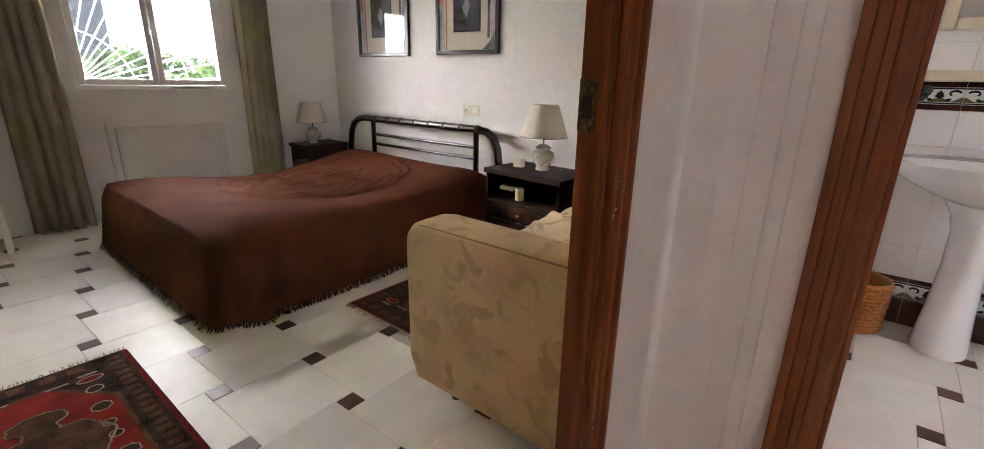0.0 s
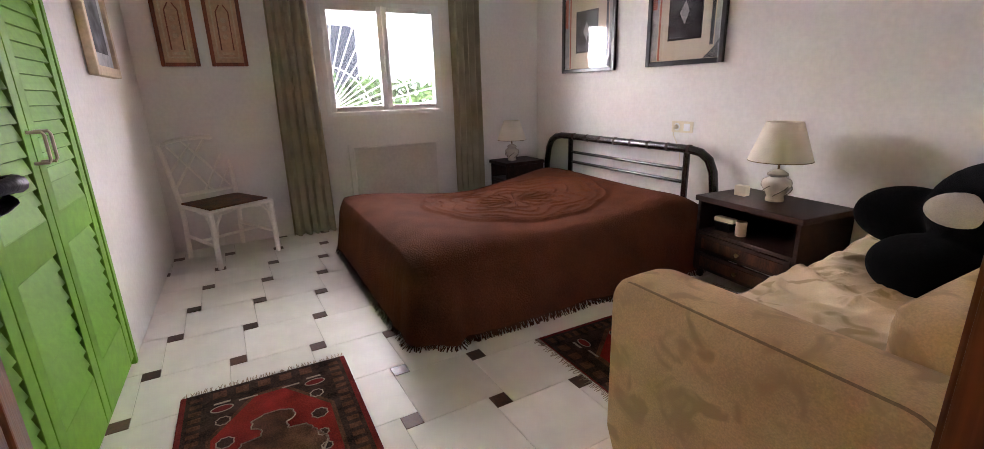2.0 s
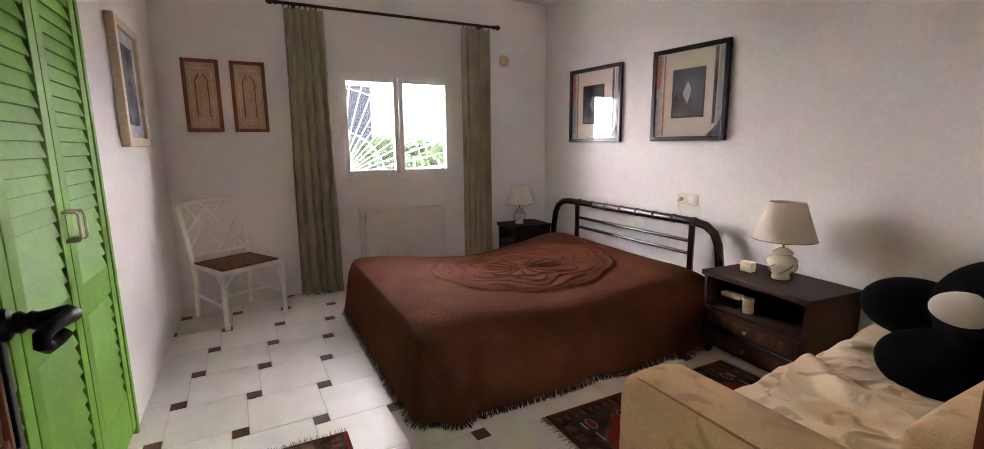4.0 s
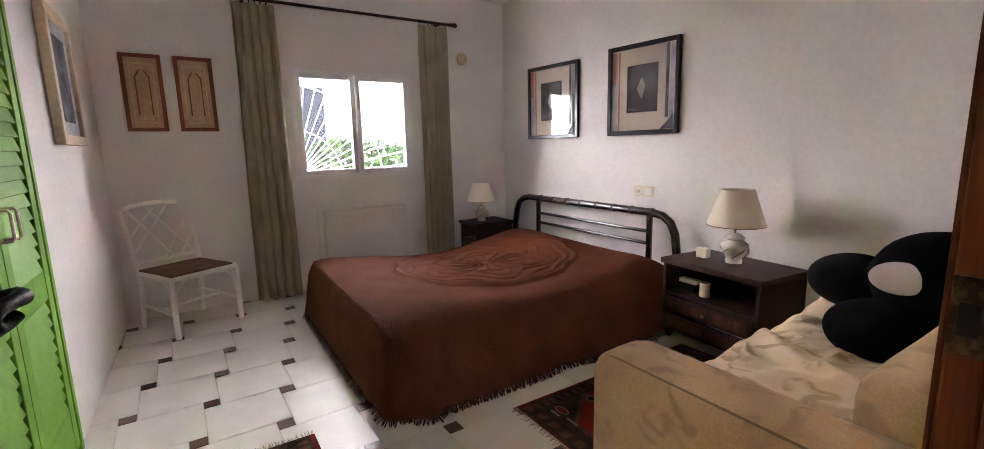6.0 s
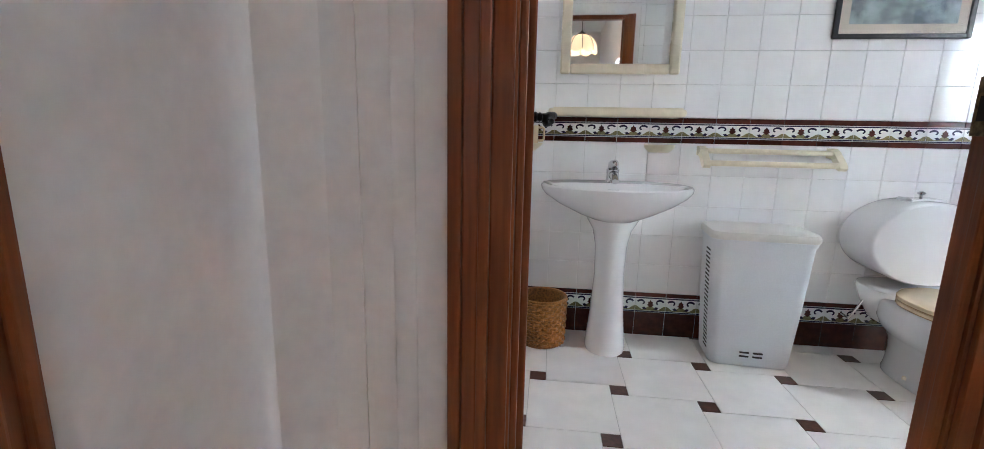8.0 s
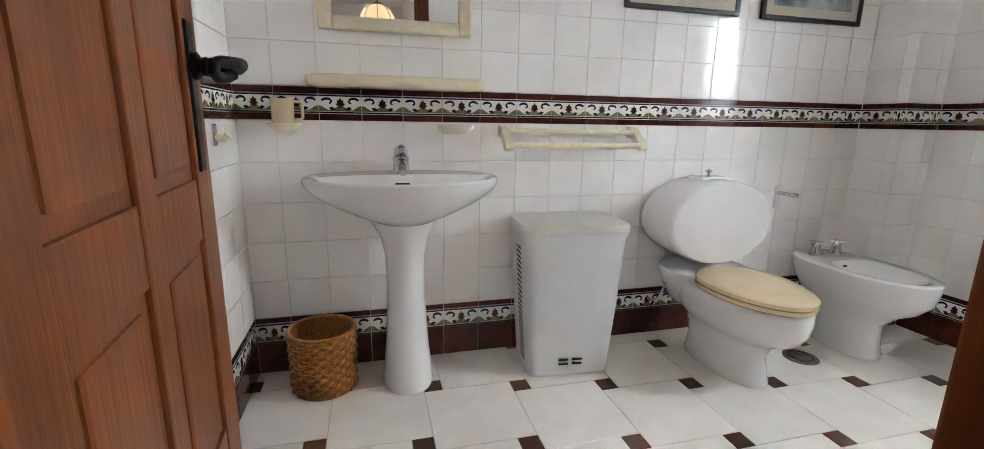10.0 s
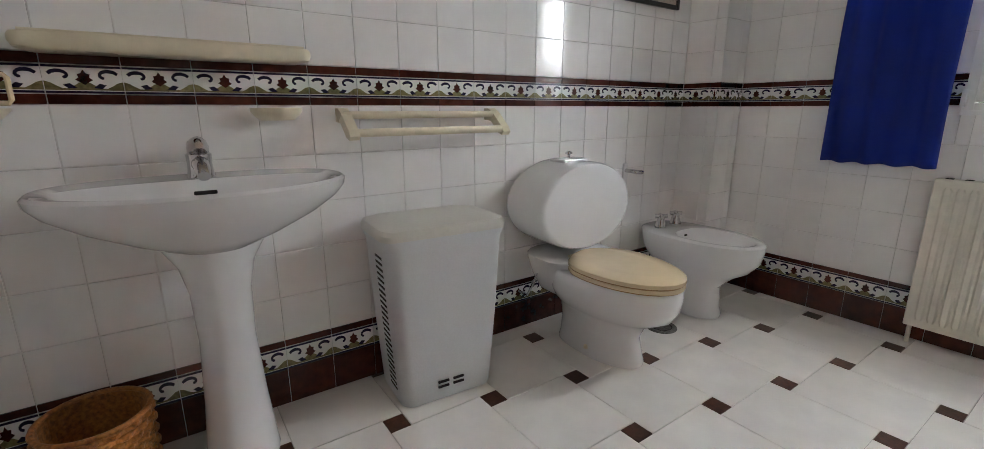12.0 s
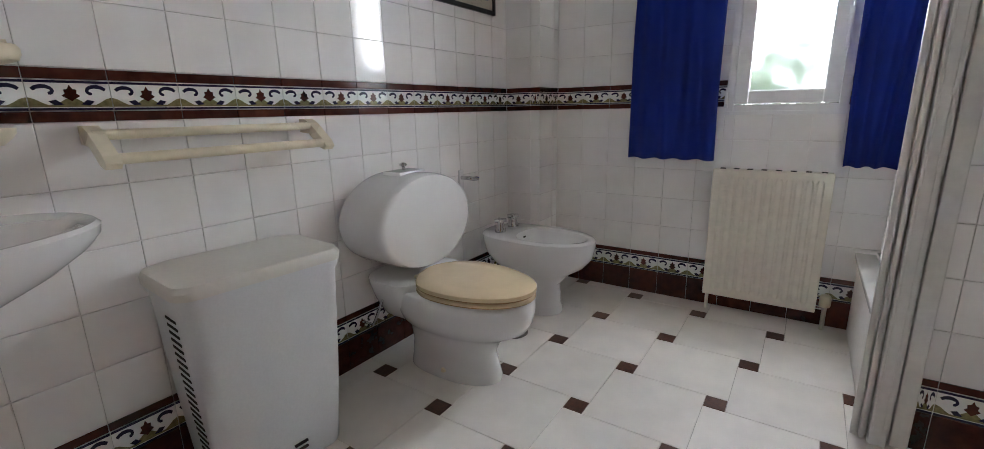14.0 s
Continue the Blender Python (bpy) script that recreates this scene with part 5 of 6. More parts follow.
part("rim", tube(arc((0, 0, 0.252), 0.112, 0, 352, 44), 0.007, n=8, closed=True), WICKER, wb, smooth=True)

wb.scale = (1.1, 1.1, 1.0)

# laundry hamper
hp = thing("laundry_hamper", (1.078, 2.91, 0), "pale grey plastic laundry hamper with slotted sides", "hamper", rz=-4.5)


def rr2(hx, hy0, hy1, r, z, n=8):
    out = []
    for cx, cy, a0 in ((hx - r, hy1 - r, 0), (-hx + r, hy1 - r, 90), (-hx + r, hy0 + r, 180), (hx - r, hy0 + r, 270)):
        for k in range(n + 1):
            g = radians(a0 + 90 * k / n)
            out.append((cx + r * math.cos(g), cy + r * math.sin(g), z))
    return out


rings = []
for z, hx, f in ((0.004, 0.178, -0.135), (0.02, 0.182, -0.138), (0.3, 0.202, -0.15), (0.6, 0.218, -0.158), (0.615, 0.226, -0.163), (0.628, 0.226, -0.163)):
    rings.append(rr2(hx, f, 0.12, 0.045, z))
for k, (x, y, z) in enumerate(rings[0]):
    if y < -0.05:
        lift = 0.036 * max(0, 1 - (x / 0.13) ** 2)
        rings[0][k] = (x, y, z + lift)
part("body", loft(rings), HAMPER, hp, smooth=True)
lid = part("lid", loft([rr2(h_, f, 0.125, 0.05, z) for z, h_, f in ((0.630, 0.232, -0.168), (0.65, 0.234, -0.170), (0.664, 0.226, -0.162), (0.668, 0.19, -0.13))]), LIDC, hp, "pale cream lid with rounded corners", smooth=True)
for k in range(24):
    z = 0.06 + k * 0.0215
    hx = 0.182 + 0.020 * (z - 0.02) / 0.28 if z < 0.3 else 0.202 + 0.016 * (z - 0.3) / 0.3
    part("slot", box(-hx - 0.0016, -hx + 0.004, -0.085, -0.015, z, z + 0.008), SLOT, hp)
for r_ in (0.055, 0.075):
    for s in (-1, 1):
        y = -0.1405 - 0.004 * r_ / 0.06
        part("slot", box(s * 0.03 - 0.021, s * 0.03 + 0.021, y - 0.0015, y + 0.006, r_, r_ + 0.007), SLOT, hp)

# toilet
wc = thing("toilet", (1.805, 2.70, 0), "white porcelain toilet with a round drum cistern and beige lid", "toilet")
rings = [oval(0, 0, z, a, f, b, 40, fl) for z, a, f, b, fl in ((0.0, 0.108, 0.205, 0.225, 0.6), (0.015, 0.112, 0.208, 0.225, 0.6), (0.04, 0.105, 0.20, 0.22, 0.6), (0.12, 0.098, 0.18, 0.215, 0.6), (0.175, 0.108, 0.205, 0.22, 0.6), (0.205, 0.128, 0.255, 0.225, 0.55),
                                              (0.24, 0.165, 0.318, 0.235, 0.5), (0.28, 0.183, 0.342, 0.245, 0.5), (0.33, 0.188, 0.352, 0.25, 0.5), (0.365, 0.187, 0.35, 0.25, 0.5), (0.374, 0.178, 0.34, 0.24, 0.5))]
part("bowl", loft(rings), CERAMIC, wc, smooth=True)
part("shelf", loft([oval(0, 0.17, z, a, 0.12, 0.2, 32, 0.8) for z, a in ((0.22, 0.11), (0.30, 0.165), (0.385, 0.20), (0.40, 0.20), (0.405, 0.19))]), CERAMIC, wc, smooth=True)
part("seat", loft([oval(0, -0.06, z, a, 0.292, 0.20, 44, 0.3) for z, a in ((0.378, 0.182), (0.380, 0.188), (0.391, 0.188), (0.394, 0.183))]), BEIGE_P, wc, "glossy beige seat", smooth=True)
for z in (0.3745, 0.3942):
    part("seat_edge", loft([oval(0, -0.06, zz, 0.1835, 0.288, 0.20, 44, 0.3) for zz in (z, z + 0.0038)]), SEATRIM, wc, "thin tan edge")
part("lid", loft([oval(0, -0.06, z, a, f, 0.20, 44, 0.3) for z, a, f in ((0.398, 0.183, 0.288), (0.401, 0.189, 0.294), (0.416, 0.189, 0.294), (0.424, 0.175, 0.275), (0.427, 0.12, 0.2))]), BEIGE_P, wc, "glossy beige lid", smooth=True)
for s in (-1, 1):
    part("hinge", tube([(s * 0.07 - 0.02, 0.135, 0.408), (s * 0.07 + 0.02, 0.135, 0.408)], 0.011, n=10), CREAM_P, wc)
    part("bolt", lathe([(0.012, 0), (0.01, 0.012), (0.003, 0.016)], (s * 0.104, 0.0, 0.035), n=10), CREAM_P, wc)
Rr, cz = 0.194, 0.628
disc = []
for y, q in ((0.118, 0.90), (0.121, 0.955), (0.132, 0.985), (0.15, 1.0), (0.33, 1.0), (0.355, 0.98)):
    disc.append([(0.275 * q * math.cos(2 * math.pi * i / 56), y, cz + Rr * q * math.sin(2 * math.pi * i / 56)) for i in range(56)])
part("cistern", loft(disc), CERAMIC, wc, "oval drum-shaped cistern", smooth=True)
part("cover", box(-0.075, 0.075, 0.20, 0.30, cz + Rr - 0.012, cz + Rr + 0.006, 0.006), CERAMIC, wc)
kb = part("flush_knob", lathe([(0.006, 0), (0.006, 0.016), (0.016, 0.022), (0.016, 0.028), (0.006, 0.034)], (0.0, 0.255, cz + Rr + 0.004), n=14), CHROME, wc, "small chrome flush knob", smooth=True)
part("water_pipe", tube([(-0.19, 0.36, 0.20), (-0.19, 0.30, 0.20), (-0.185, 0.28, 0.24), (-0.15, 0.24, 0.37)], 0.006, n=8), CHROME, wc)

# bidet
bd = thing("bidet", (2.525, 2.67, 0), "white porcelain bidet with two chrome taps", "bidet")
part("bowl", loft([oval(0, 0.02, z, a, f, b, 40, 0.5) for z, a, f, b in ((0.0, 0.10, 0.12, 0.19), (0.015, 0.103, 0.123, 0.19), (0.05, 0.092, 0.11, 0.185), (0.15, 0.088, 0.105, 0.185), (0.21, 0.115, 0.165, 0.23), (0.25, 0.152, 0.235, 0.28), (0.30, 0.178, 0.28, 0.315), (0.36, 0.188, 0.294, 0.33), (0.385, 0.188, 0.295, 0.335), (0.393, 0.178, 0.285, 0.325),
                                              (0.390, 0.14, 0.25, 0.12), (0.375, 0.13, 0.235, 0.11), (0.31, 0.09, 0.16, 0.06), (0.285, 0.02, 0.02, 0.02))]), CERAMIC, bd, smooth=True)
for s in (-1, 1):
    tpb = part("tap", lathe([(0.03, 0.0), (0.031, 0.008), (0.022, 0.036), (0.018, 0.054), (0.01, 0.068)], (s * 0.065, 0.235, 0.392), n=16), CHROME, bd, "chrome cross-head tap", smooth=True)
    bm = B()
    for k in range(4):
        a = radians(45 + 90 * k)
        tube([(s * 0.065, 0.235, 0.452), (s * 0.065 + 0.032 * math.cos(a), 0.235 + 0.032 * math.sin(a), 0.452)], [0.011, 0.010], bm, n=8)
    part("handle", bm, CHROME, tpb, smooth=True)
part("overflow", box(-0.012, 0.012, 0.12, 0.128, 0.36, 0.37, 0.003), SLOT, bd)

bd.scale = (1.0, 1.0, 1.07)

dr = thing("floor_drain", (2.20, 2.675, 0), "dull round metal floor drain", "drain")
part("cover", lathe([(0.075, 0.001), (0.075, 0.004), (0.06, 0.006), (0.01, 0.007)], n=32), STEEL, dr, smooth=True)
part("groove", tube(arc((0, 0, 0.0068), 0.05, 0, 350, 35), 0.0016, n=5, closed=True), SLOT, dr)

# wall fittings
sh = thing("wall_shelf", (0.39, 3.08, 1.178), "long rounded cream plastic shelf above the washbasin", "shelf")
part("board", loft([rr2(0.334 * q, -0.125 * q, -0.001, 0.03, z) for z, q in ((0.0, 0.93), (0.006, 0.985), (0.018, 1.0), (0.030, 1.0), (0.038, 0.985))]), CREAM_P, sh, smooth=True)
part("rail", tube([(-0.31, -0.118, 0.040), (0.31, -0.118, 0.040)], 0.005, n=8), CREAM_P, sh)
mr = thing("wall_mirror", (0.398, 3.08, 1.39), "wall mirror in a broad cream plastic frame", "mirror")
bm = B()
W_, H_ = 0.292, 0.80
for p, q, a, b in ((-W_, -W_ + 0.05, 0, H_), (W_ - 0.05, W_, 0, H_), (-W_ + 0.05, W_ - 0.05, 0, 0.05), (-W_ + 0.05, W_ - 0.05, H_ - 0.05, H_)):
    bx(bm, p, q, -0.035, -0.001, a, b, 0.012, 3)
part("frame", bm, CREAM_P, mr, smooth=True)
part("mirror_glass", box(-W_ + 0.045, W_ - 0.045, -0.014, -0.010, 0.045, H_ - 0.045), MIRROR, mr)
cp = thing("tumbler_holder", (-0.03, 3.08, 1.02), "cream plastic wall holder under a tumbler", "holder")
part("dish", lathe([(0.02, -0.018), (0.045, 0.0), (0.062, 0.018), (0.064, 0.024), (0.05, 0.02), (0.02, 0.014)], (0, -0.072, 0.0), n=26), CREAM_P, cp, smooth=True)
part("bracket", box(-0.02, 0.02, -0.03, -0.001, -0.01, 0.02, 0.004), CREAM_P, cp)
cu = thing("tumbler", (-0.03, 3.008, 1.036), "beige plastic cup with a handle", "cup")
part("body", lathe([(0.037, 0.0), (0.039, 0.003), (0.041, 0.095), (0.038, 0.095), (0.036, 0.006)], n=26), BEIGE_P, cu, smooth=True)
part("handle", tube([(0.038, 0, 0.085), (0.062, 0, 0.085), (0.068, 0, 0.078), (0.068, 0, 0.028), (0.062, 0, 0.02), (0.038, 0, 0.02)], 0.006, n=8), BEIGE_P, cu)
sd = thing("soap_dish", (0.625, 3.08, 1.02), "small shallow cream plastic soap dish", "soap dish")
part("dish", loft([oval(0, -0.02, z, a, 0.075 * a / 0.07, 0.019, 30, 0.8) for z, a in ((-0.012, 0.05), (0.002, 0.066), (0.014, 0.075), (0.026, 0.076), (0.024, 0.066), (0.012, 0.052))]), CREAM_P, sd, smooth=True)
tr = thing("towel_rail", (1.14, 3.08, 1.0), "cream plastic double towel rail", "towel rail")
for s in (-1, 1):
    pts = [(-0.001, 0.045), (-0.03, 0.045), (-0.06, 0.03), (-0.125, -0.025), (-0.138, -0.045), (-0.125, -0.058), (-0.10, -0.05), (-0.05, -0.005), (-0.001, 0.0)]
    xx = s * 0.325
    part("bracket", loft([[(xx - s * w_, y, z) for y, z in pts] for w_ in (0.0, 0.034)]), CREAM_P, tr)
part("bar", tube([(-0.315, -0.052, 0.022), (0.315, -0.052, 0.022)], 0.013, n=12), CREAM_P, tr, smooth=True)
part("bar", tube([(-0.315, -0.115, -0.035), (0.315, -0.115, -0.035)], 0.014, n=12), CREAM_P, tr, smooth=True)
ph = thing("paper_holder", (2.345, 3.08, 0.70), "white porcelain and chrome paper holder", "paper holder")
part("plate", box(-0.02, 0.02, -0.012, -0.001, -0.06, 0.06, 0.008), CERAMIC, ph)
part("arm", tube([(0, -0.01, 0.02), (0, -0.06, 0.02), (0.01, -0.075, 0.016), (0.05, -0.08, 0.014)], 0.011, n=8), CHROME, ph, smooth=True)
sw = thing("wall_switch", (-0.21, 2.16, 1.03), "white wall socket by the bathroom door", "switch")
part("plate", box(0.001, 0.012, -0.042, 0.042, -0.042, 0.042, 0.005), PVC, sw)
part("outlet", tube([(0.0125, 0, 0), (0.015, 0, 0)], 0.024, n=18), PVC, sw)
hk = thing("wall_hook", (-0.21, 2.80, 1.0), "small cream and chrome wall hook", "hook")
part("plate", box(0.001, 0.008, -0.018, 0.018, -0.03, 0.04, 0.003), CHROME, hk)
part("peg", tube([(0.008, 0, 0.0), (0.03, 0, -0.01), (0.045, 0, 0.005)], [0.012, 0.011, 0.013], n=10), CREAM_P, hk)
for x, w_ in ((1.37, 0.59), (2.085, 0.60)):
    p = picture("picture", (x, 3.078, 1.555), 0, w_, 0.45, 0.022, 0.02, BLACKF, "dark-framed blue-green print on the tiles")
    print_piece(p, "print", 0.065, w_ - 0.065, 0.065, 0.385, 0.0018, BLUEP)

curtain("curtain", (2.955, 2.17, 0), -90, 0.42, 0.43, 0.795, 2.12, 4, 0.024, BLUEC, "deep blue window curtain drawn aside", 0.0, 11)
curtain("curtain", (2.955, 1.31, 0), -90, 0.30, 0.19, 0.79, 2.12, 3, 0.022, BLUEC, "deep blue window curtain beside the shower", -0.03, 14)
rod2 = thing("curtain_rod", (2.955, 1.75, 2.13), "thin white curtain rod over the bathroom window", "curtain rod")
part("pole", tube([(0, -0.62, 0), (0, 0.68, 0)], 0.009, n=10), PVC, rod2, smooth=True)
for y in (-0.5, 0.6):
    part("bracket", tube([(0, y, 0), (0.094, y, 0)], 0.006, n=8), PVC, rod2)

# shower screen frame
ss = thing("shower_screen", (2.165, 1.205, 0), "white aluminium shower screen frame with clear glass", "shower screen")
for x0, x1, y0, y1 in ((-0.004, 0.012, 0.128, 0.146), (-0.016, 0.008, 0.108, 0.123), (-0.034, 0.004, 0.056, 0.102), (-0.014, 0.012, 0.001, 0.046)):
    part("post", box(x0, x1, y0, y1, 0.0, 2.0, 0.004), ALU, ss)
part("backing", box(0.013, 0.024, 0.001, 0.14, 0.0, 2.0), ALU, ss)
for y in (0.067, 0.091):
    part("groove", box(-0.0365, -0.0335, y - 0.0025, y + 0.0025, 0.05, 2.0), ALU, ss)
part("head", box(0.128, 0.86, 0.012, 0.062, 1.95, 2.0, 0.004), ALU, ss)
part("track", box(0.128, 0.86, 0.016, 0.056, 0.389, 0.405, 0.003), ALU, ss)
gp = part("glass", box(0.128, 0.86, 0.034, 0.039, 0.406, 1.95), PANE, ss)
gp.visible_shadow = False


# ---- tiles ----
def clip(poly, x0, x1, y0, y1):
    for ax, lim, sg in ((0, x0, 1), (0, x1, -1), (1, y0, 1), (1, y1, -1)):
        out = []
        for i in range(len(poly)):
            p, q = poly[i - 1], poly[i]
            a, b = sg * (p[ax] - lim), sg * (q[ax] - lim)
            if (a >= 0) != (b >= 0):
                f = a / (a - b)
                out.append((p[0] + (q[0] - p[0]) * f, p[1] + (q[1] - p[1]) * f))
            if b >= 0:
                out.append(q)
        poly = out
        if len(poly) < 3:
            return []
    return poly


def prism_mesh(name, poly, z0, z1, mat, inset=0.0015):
    n = len(poly)
    cx, cy = sum(p[0] for p in poly) / n, sum(p[1] for p in poly) / n
    v = [(x, y, z0) for x, y in poly] + [(x, y, z1 - 0.0012) for x, y in poly]
    for x, y in poly:
        d = math.hypot(x - cx, y - cy) or 1
        v.append((x - (x - cx) / d * inset, y - (y - cy) / d * inset, z1))
    f = []
    for k in (0, n):
        f += [(k + i, k + (i + 1) % n, k + n + (i + 1) % n, k + n + i) for i in range(n)]
    f.append(tuple(range(2 * n, 3 * n)))
    me = bpy.data.meshes.new(name)
    me.from_pydata(v, [], f)
    me.materials.append(mat)
    return me


A_, B_ = 0.353, 0.0742


def lay_floor(ox, oy, turn, x0, x1, y0, y1):
    """Square tiles with a small one at each corner, in a stepped pattern; (ox, oy) is the middle of one small tile."""
    c, s = math.cos(turn), math.sin(turn)

    def W(px, py):
        return ox + c * px - s * py, oy + s * px + c * py
    g = 0.0013
    big = [(g, g), (A_ - g, g), (A_ - g, A_ - g), (g, A_ - g)]
    dot = [(g, g), (B_ - g, g), (B_ - g, B_ - g), (g, B_ - g)]
    shared = {"floor_tile": prism_mesh("floor_tile", big, -0.008, 0.0, FLOOR_T), "corner_tile": prism_mesh("corner_tile", dot, -0.008, 0.0006, DOT_T)}
    for m in range(-26, 27):
        for n in range(-26, 27):
            lx, ly = m * A_ + n * B_, -m * B_ + n * A_
            for nm, poly, px, py in (("corner_tile", dot, lx - B_ / 2, ly - B_ / 2), ("floor_tile", big, lx + B_ / 2, ly - B_ / 2 )):
                pts = [W(px + a, py + b) for a, b in poly]
                cut = clip(pts, x0, x1, y0, y1)
                if not cut:
                    continue
                if len(cut) == 4 and all(math.hypot(p[0] - q[0], p[1] - q[1]) < 1e-6 for p, q in zip(cut, pts)):
                    ob = new(nm, shared[nm])
                    ob.matrix_basis = Matrix.Translation((*W(px, py), 0)) @ Matrix.Rotation(turn, 4, "Z")
                else:
                    ar = abs(sum(p[0] * q[1] - q[0] * p[1] for p, q in zip(cut, cut[1:] + cut[:1]))) / 2
                    if ar < 2e-5:
                        continue
                    ob = new(nm, prism_mesh(nm, cut, -0.008, 0.0, FLOOR_T if nm == "floor_tile" else DOT_T))
                ob.parent = floor


lay_floor(-2.520, 0.407, radians(1.9), WX, -0.36, -0.62, NY)
lay_floor(0.84, 2.75, 0.0, -0.358, BE, 1.24, BN)
lay_floor(0.84, 2.75, 0.0, -0.358, 0.86, -3.0, 1.239)
lay_floor(0.84, 2.75, 0.0, 0.98, BE, 0.25, 1.239)

T_ = 0.1615
Z_BASE, Z_LOW, Z_TOP = 0.2465, 1.054, 1.182


def listello_mesh():
    """A decorated strip tile: white ground, navy lines, olive wave, dark scrolls and a brown leaf."""
    w, h = T_ - 0.003, 0.072
    bm = B()
    bx(bm, 0, w, 0, h, -0.006, 0.0)
    n0 = [len(bm.faces)]

    def mark(idx):
        bm.faces.ensure_lookup_table()
        for f in bm.faces[n0[0]:]:
            f.material_index = idx
        n0[0] = len(bm.faces)
    for a, b in ((0.0, 0.006), (h - 0.006, h)):
        bx(bm, 0, w, a, b, 0.0002, 0.0007)
    mark(1)
    wave, back = [], []
    for i in range(15):
        u = i / 14
        y = 0.016 + 0.011 * math.cos(2 * math.pi * u) ** 2 + 0.004 * math.cos(4 * math.pi * u)
        wave.append((u * w, y))
        back.append((u * w, 0.008))
    loft([[(x, y, zz) for (x, y) in wave + back[::-1]] for zz in (0.0002, 0.0006)], bm)
    mark(2)
    for s in (-1, 1):
        cx = w / 2 + s * 0.045
        pts = [(cx + s * (0.026 - 0.0022 * k) * math.cos(radians(20 + 24 * k)), 0.044 + (0.018 - 0.0015 * k) * math.sin(radians(20 + 24 * k)), 0.0006) for k in range(10)]
        tube(pts, [0.0045, 0.005, 0.0055, 0.005, 0.0045, 0.004, 0.004, 0.004, 0.0045, 0.003], bm, n=5)
        loft([[(w / 2 + s * a, b, zz) for a, b in ((0.016, 0.014), (0.034, 0.012), (0.044, 0.022), (0.03, 0.026))] for zz in (0.0007, 0.0011)], bm)
    mark(1)
    leaf = [(0, 0.062), (0.005, 0.052), (0.013, 0.05), (0.011, 0.041), (0.018, 0.035), (0.009, 0.029), (0.0, 0.022)]
    leaf = leaf + [(-a, b) for a, b in leaf[-2:0:-1]]
    loft([[(w / 2 + a, b, zz) for a, b in leaf] for zz in (0.0002, 0.0012)], bm)
    mark(3)
    bmesh.ops.recalc_face_normals(bm, faces=bm.faces)
    for v in bm.verts:
        if v.co.z > 0.0012:
            v.co.z = 0.0012
    me = bpy.data.meshes.new("border_tile")
    bm.to_mesh(me)
    bm.free()
    for m in (WALL_T, BLUE_T, OLIVE_T, BROWN_T):
        me.materials.append(m)
    return me


LIST = listello_mesh()


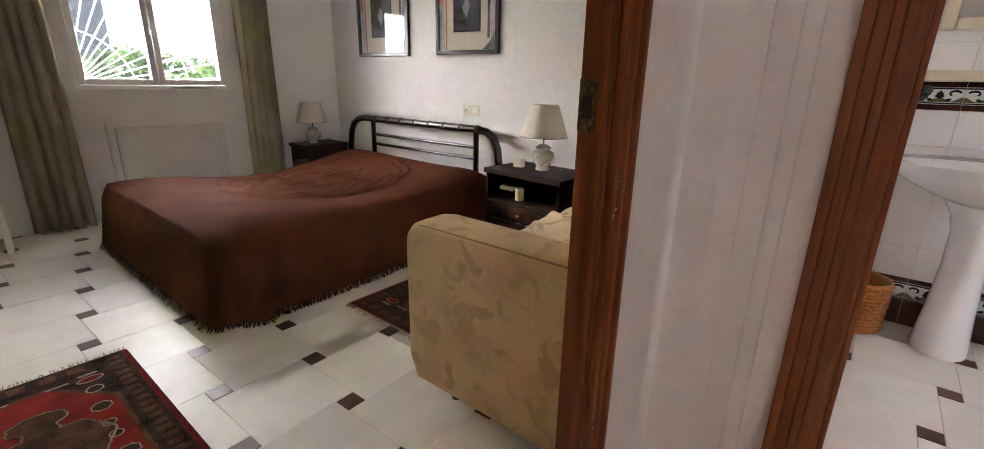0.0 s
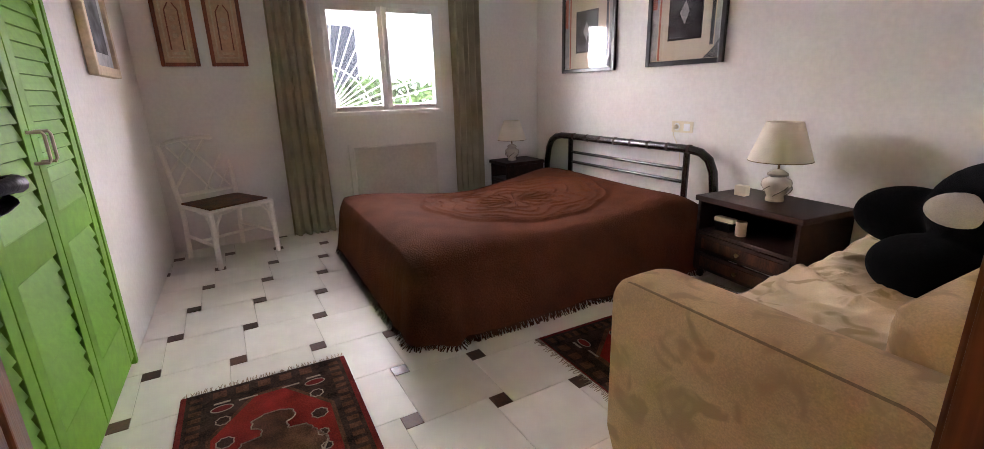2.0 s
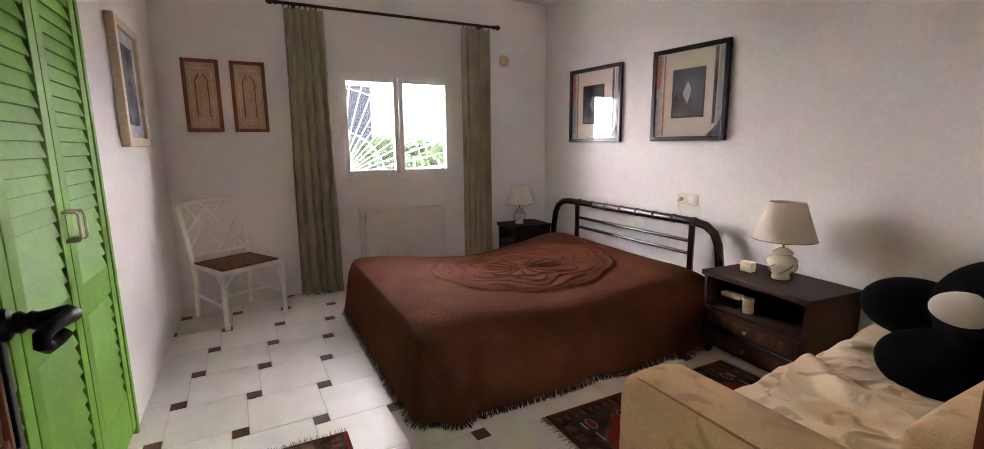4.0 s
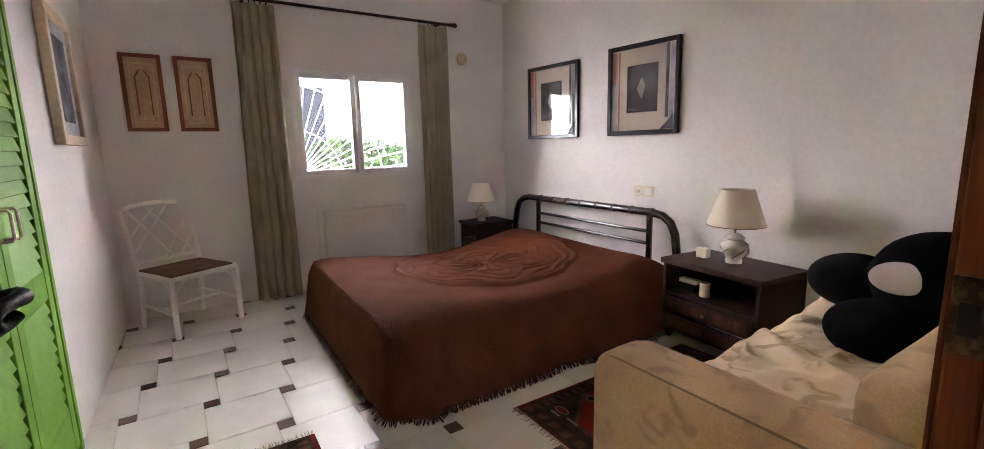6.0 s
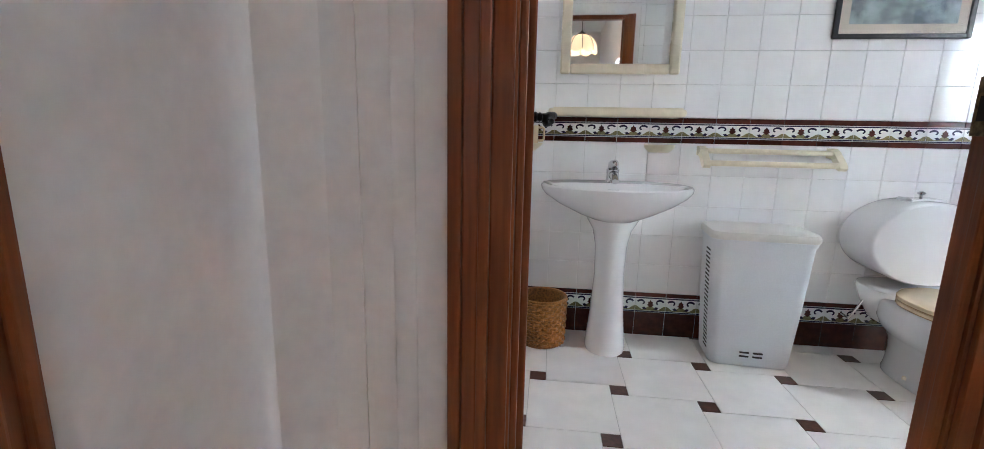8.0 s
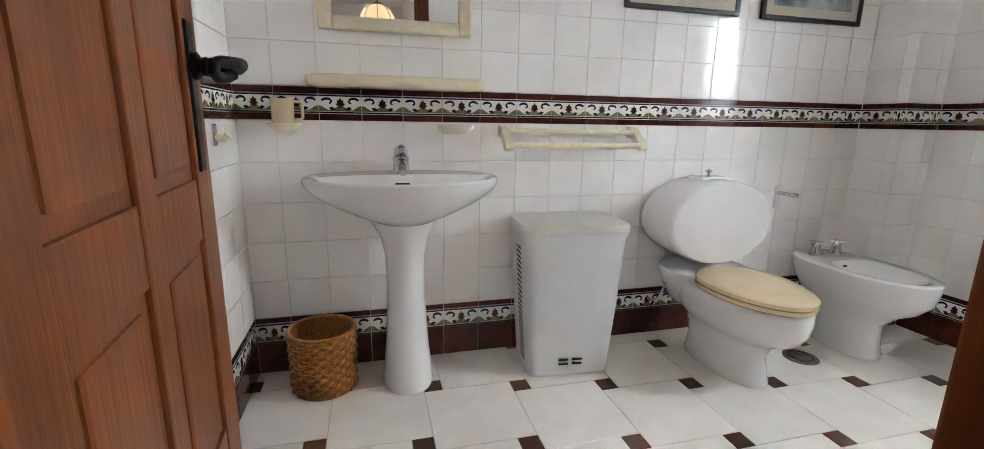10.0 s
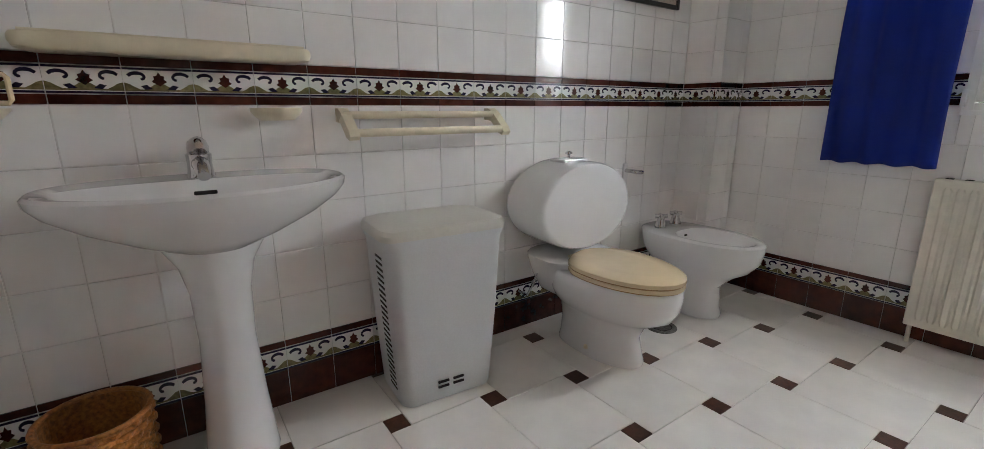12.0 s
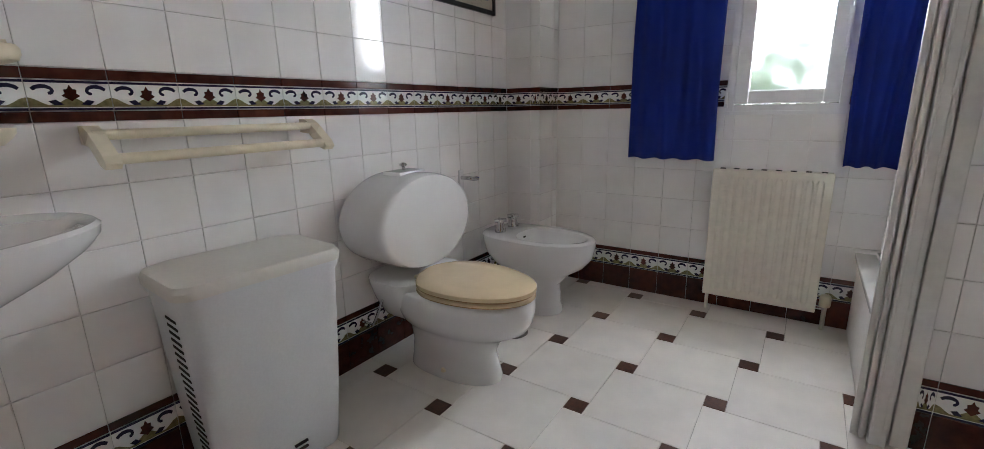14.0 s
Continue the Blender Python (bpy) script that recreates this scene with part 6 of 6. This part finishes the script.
def tile_wall(parent, origin, ux, length, phase, z_max=2.2, holes=(), z_min=0.0, single=True, low=True):
    """Tiles a wall. origin: the foot of the tiled face at its start; ux: the unit vector along it; tiles face ux x up.
    phase: the first joint's distance from the start; holes: (a0, a1, z0, z1)."""
    ux = Vector((*ux, 0))
    nrm = ux.cross(Vector((0, 0, 1)))
    base = Matrix(((ux.x, 0, nrm.x, origin[0]), (ux.y, 0, nrm.y, origin[1]), (0, 1, 0, 0), (0, 0, 0, 1)))
    shared, rest = {}, []
    joints = [0.0]
    a = phase
    while a < length - 0.004:
        if a > 0.004:
            joints.append(a)
        a += T_
    joints.append(length)
    rows = []
    if low:
        rows += [("base_tile", 0.0, 0.134, BROWN_T), ("border_tile", 0.135, 0.2215, None), ("strip_tile", 0.2225, Z_BASE, BROWN_T)]
    rows += [("wall_tile", Z_BASE + k * T_, Z_BASE + (k + 1) * T_, WALL_T) for k in range(5)]
    rows += [("strip_tile", Z_LOW, 1.081, BROWN_T), ("border_tile", 1.0815, 1.1535, None), ("strip_tile", 1.1545, Z_TOP, BROWN_T)]
    k = 0
    while Z_TOP + k * T_ < TOP - 0.01:
        rows.append(("wall_tile", Z_TOP + k * T_, min(TOP, Z_TOP + (k + 1) * T_), WALL_T))
        k += 1
    g = 0.0011
    for nm, z0, z1, mat in rows:
        if z1 < z_min + 0.01:
            continue
        for p, q in zip(joints, joints[1:]):
            parts_ = [(p, q, z0, z1)]
            for h0, h1, y0, y1 in holes:
                nxt = []
                for (a0, a1, b0, b1) in parts_:
                    if a1 <= h0 or a0 >= h1 or b1 <= y0 or b0 >= y1:
                        nxt.append((a0, a1, b0, b1))
                        continue
                    if a0 < h0:
                        nxt.append((a0, h0, b0, b1))
                    if a1 > h1:
                        nxt.append((h1, a1, b0, b1))
                    if b0 < y0:
                        nxt.append((max(a0, h0), min(a1, h1), b0, y0))
                    if b1 > y1:
                        nxt.append((max(a0, h0), min(a1, h1), y1, b1))
                parts_ = nxt
            for a0, a1, b0, b1 in parts_:
                w, h = a1 - a0 - 2 * g, b1 - b0 - 2 * g
                if w < 0.004 or h < 0.004:
                    continue
                if nm == "border_tile":
                    ob = new(nm, LIST)
                    ob.matrix_basis = base @ Matrix.Translation((a0 + g, b0 + g, 0.0)) @ Matrix.Diagonal((w / (T_ - 0.003), h / 0.072, 1, 1))
                    ob.parent = parent
                    continue
                if b0 > z_max or not single:
                    rest.append((a0 + g, b0 + g, w, h, mat))
                    continue
                key = (round(w, 4), round(h, 4), nm)
                if key not in shared:
                    shared[key] = prism_mesh(nm, [(0, 0), (w, 0), (w, h), (0, h)], -0.006, 0.0, mat, 0.002)
                ob = new(nm, shared[key])
                ob.matrix_basis = base @ Matrix.Translation((a0 + g, b0 + g, 0))
                ob.parent = parent
    for mat in (WALL_T, BROWN_T):
        v, f = [], []
        for x, y, w, h, m in rest:
            if m is mat:
                k = len(v)
                v += [base @ Vector(p) for p in ((x, y, 0), (x + w, y, 0), (x + w, y + h, 0), (x, y + h, 0), (x, y, -0.006), (x + w, y, -0.006), (x + w, y + h, -0.006), (x, y + h, -0.006))]
                f += [(k, k + 1, k + 2, k + 3), (k + 4, k + 5, k + 1, k), (k + 5, k + 6, k + 2, k + 1), (k + 6, k + 7, k + 3, k + 2), (k + 7, k + 4, k, k + 3)]
        if v:
            me = bpy.data.meshes.new("tiling")
            me.from_pydata(v, [], f)
            me.materials.append(mat)
            ob = new("tiling", me)
            ob.parent = parent
            ob["kind"] = "stuff"


OBJ = bpy.data.objects
tile_wall(OBJ["wall_bath_north"], (BW + 0.006, 3.08), (1, 0), 2.82 - BW - 0.006, 0.09 - 2 * T_ - BW - 0.006 + T_ , 2.0)
tile_wall(OBJ["wall_column"], (2.82, 3.08), (0, -1), 0.22, T_)
tile_wall(OBJ["wall_column"], (2.82, 2.86), (1, 0), 0.23, T_)
tile_wall(OBJ["wall_bath_east"], (3.05, 2.86), (0, -1), 2.60, T_, 2.0, [(0.924, 1.414, 1.04, 1.98)])
tile_wall(OBJ["wall_between_rooms"], (BW + 0.006, 1.302), (0, 1), 3.08 - 1.302, (3.08 - 1.302) % T_, 2.0)
tile_wall(OBJ["wall_shower"], (2.17, 1.205), (0, -1), 0.955, 0.04, 2.0)
tile_wall(OBJ["wall_hall_north"], (0.98, 1.308), (-1, 0), 0.98 + 0.21, T_, 2.0, [(0.20, 1.06, 0.0, 2.17)])
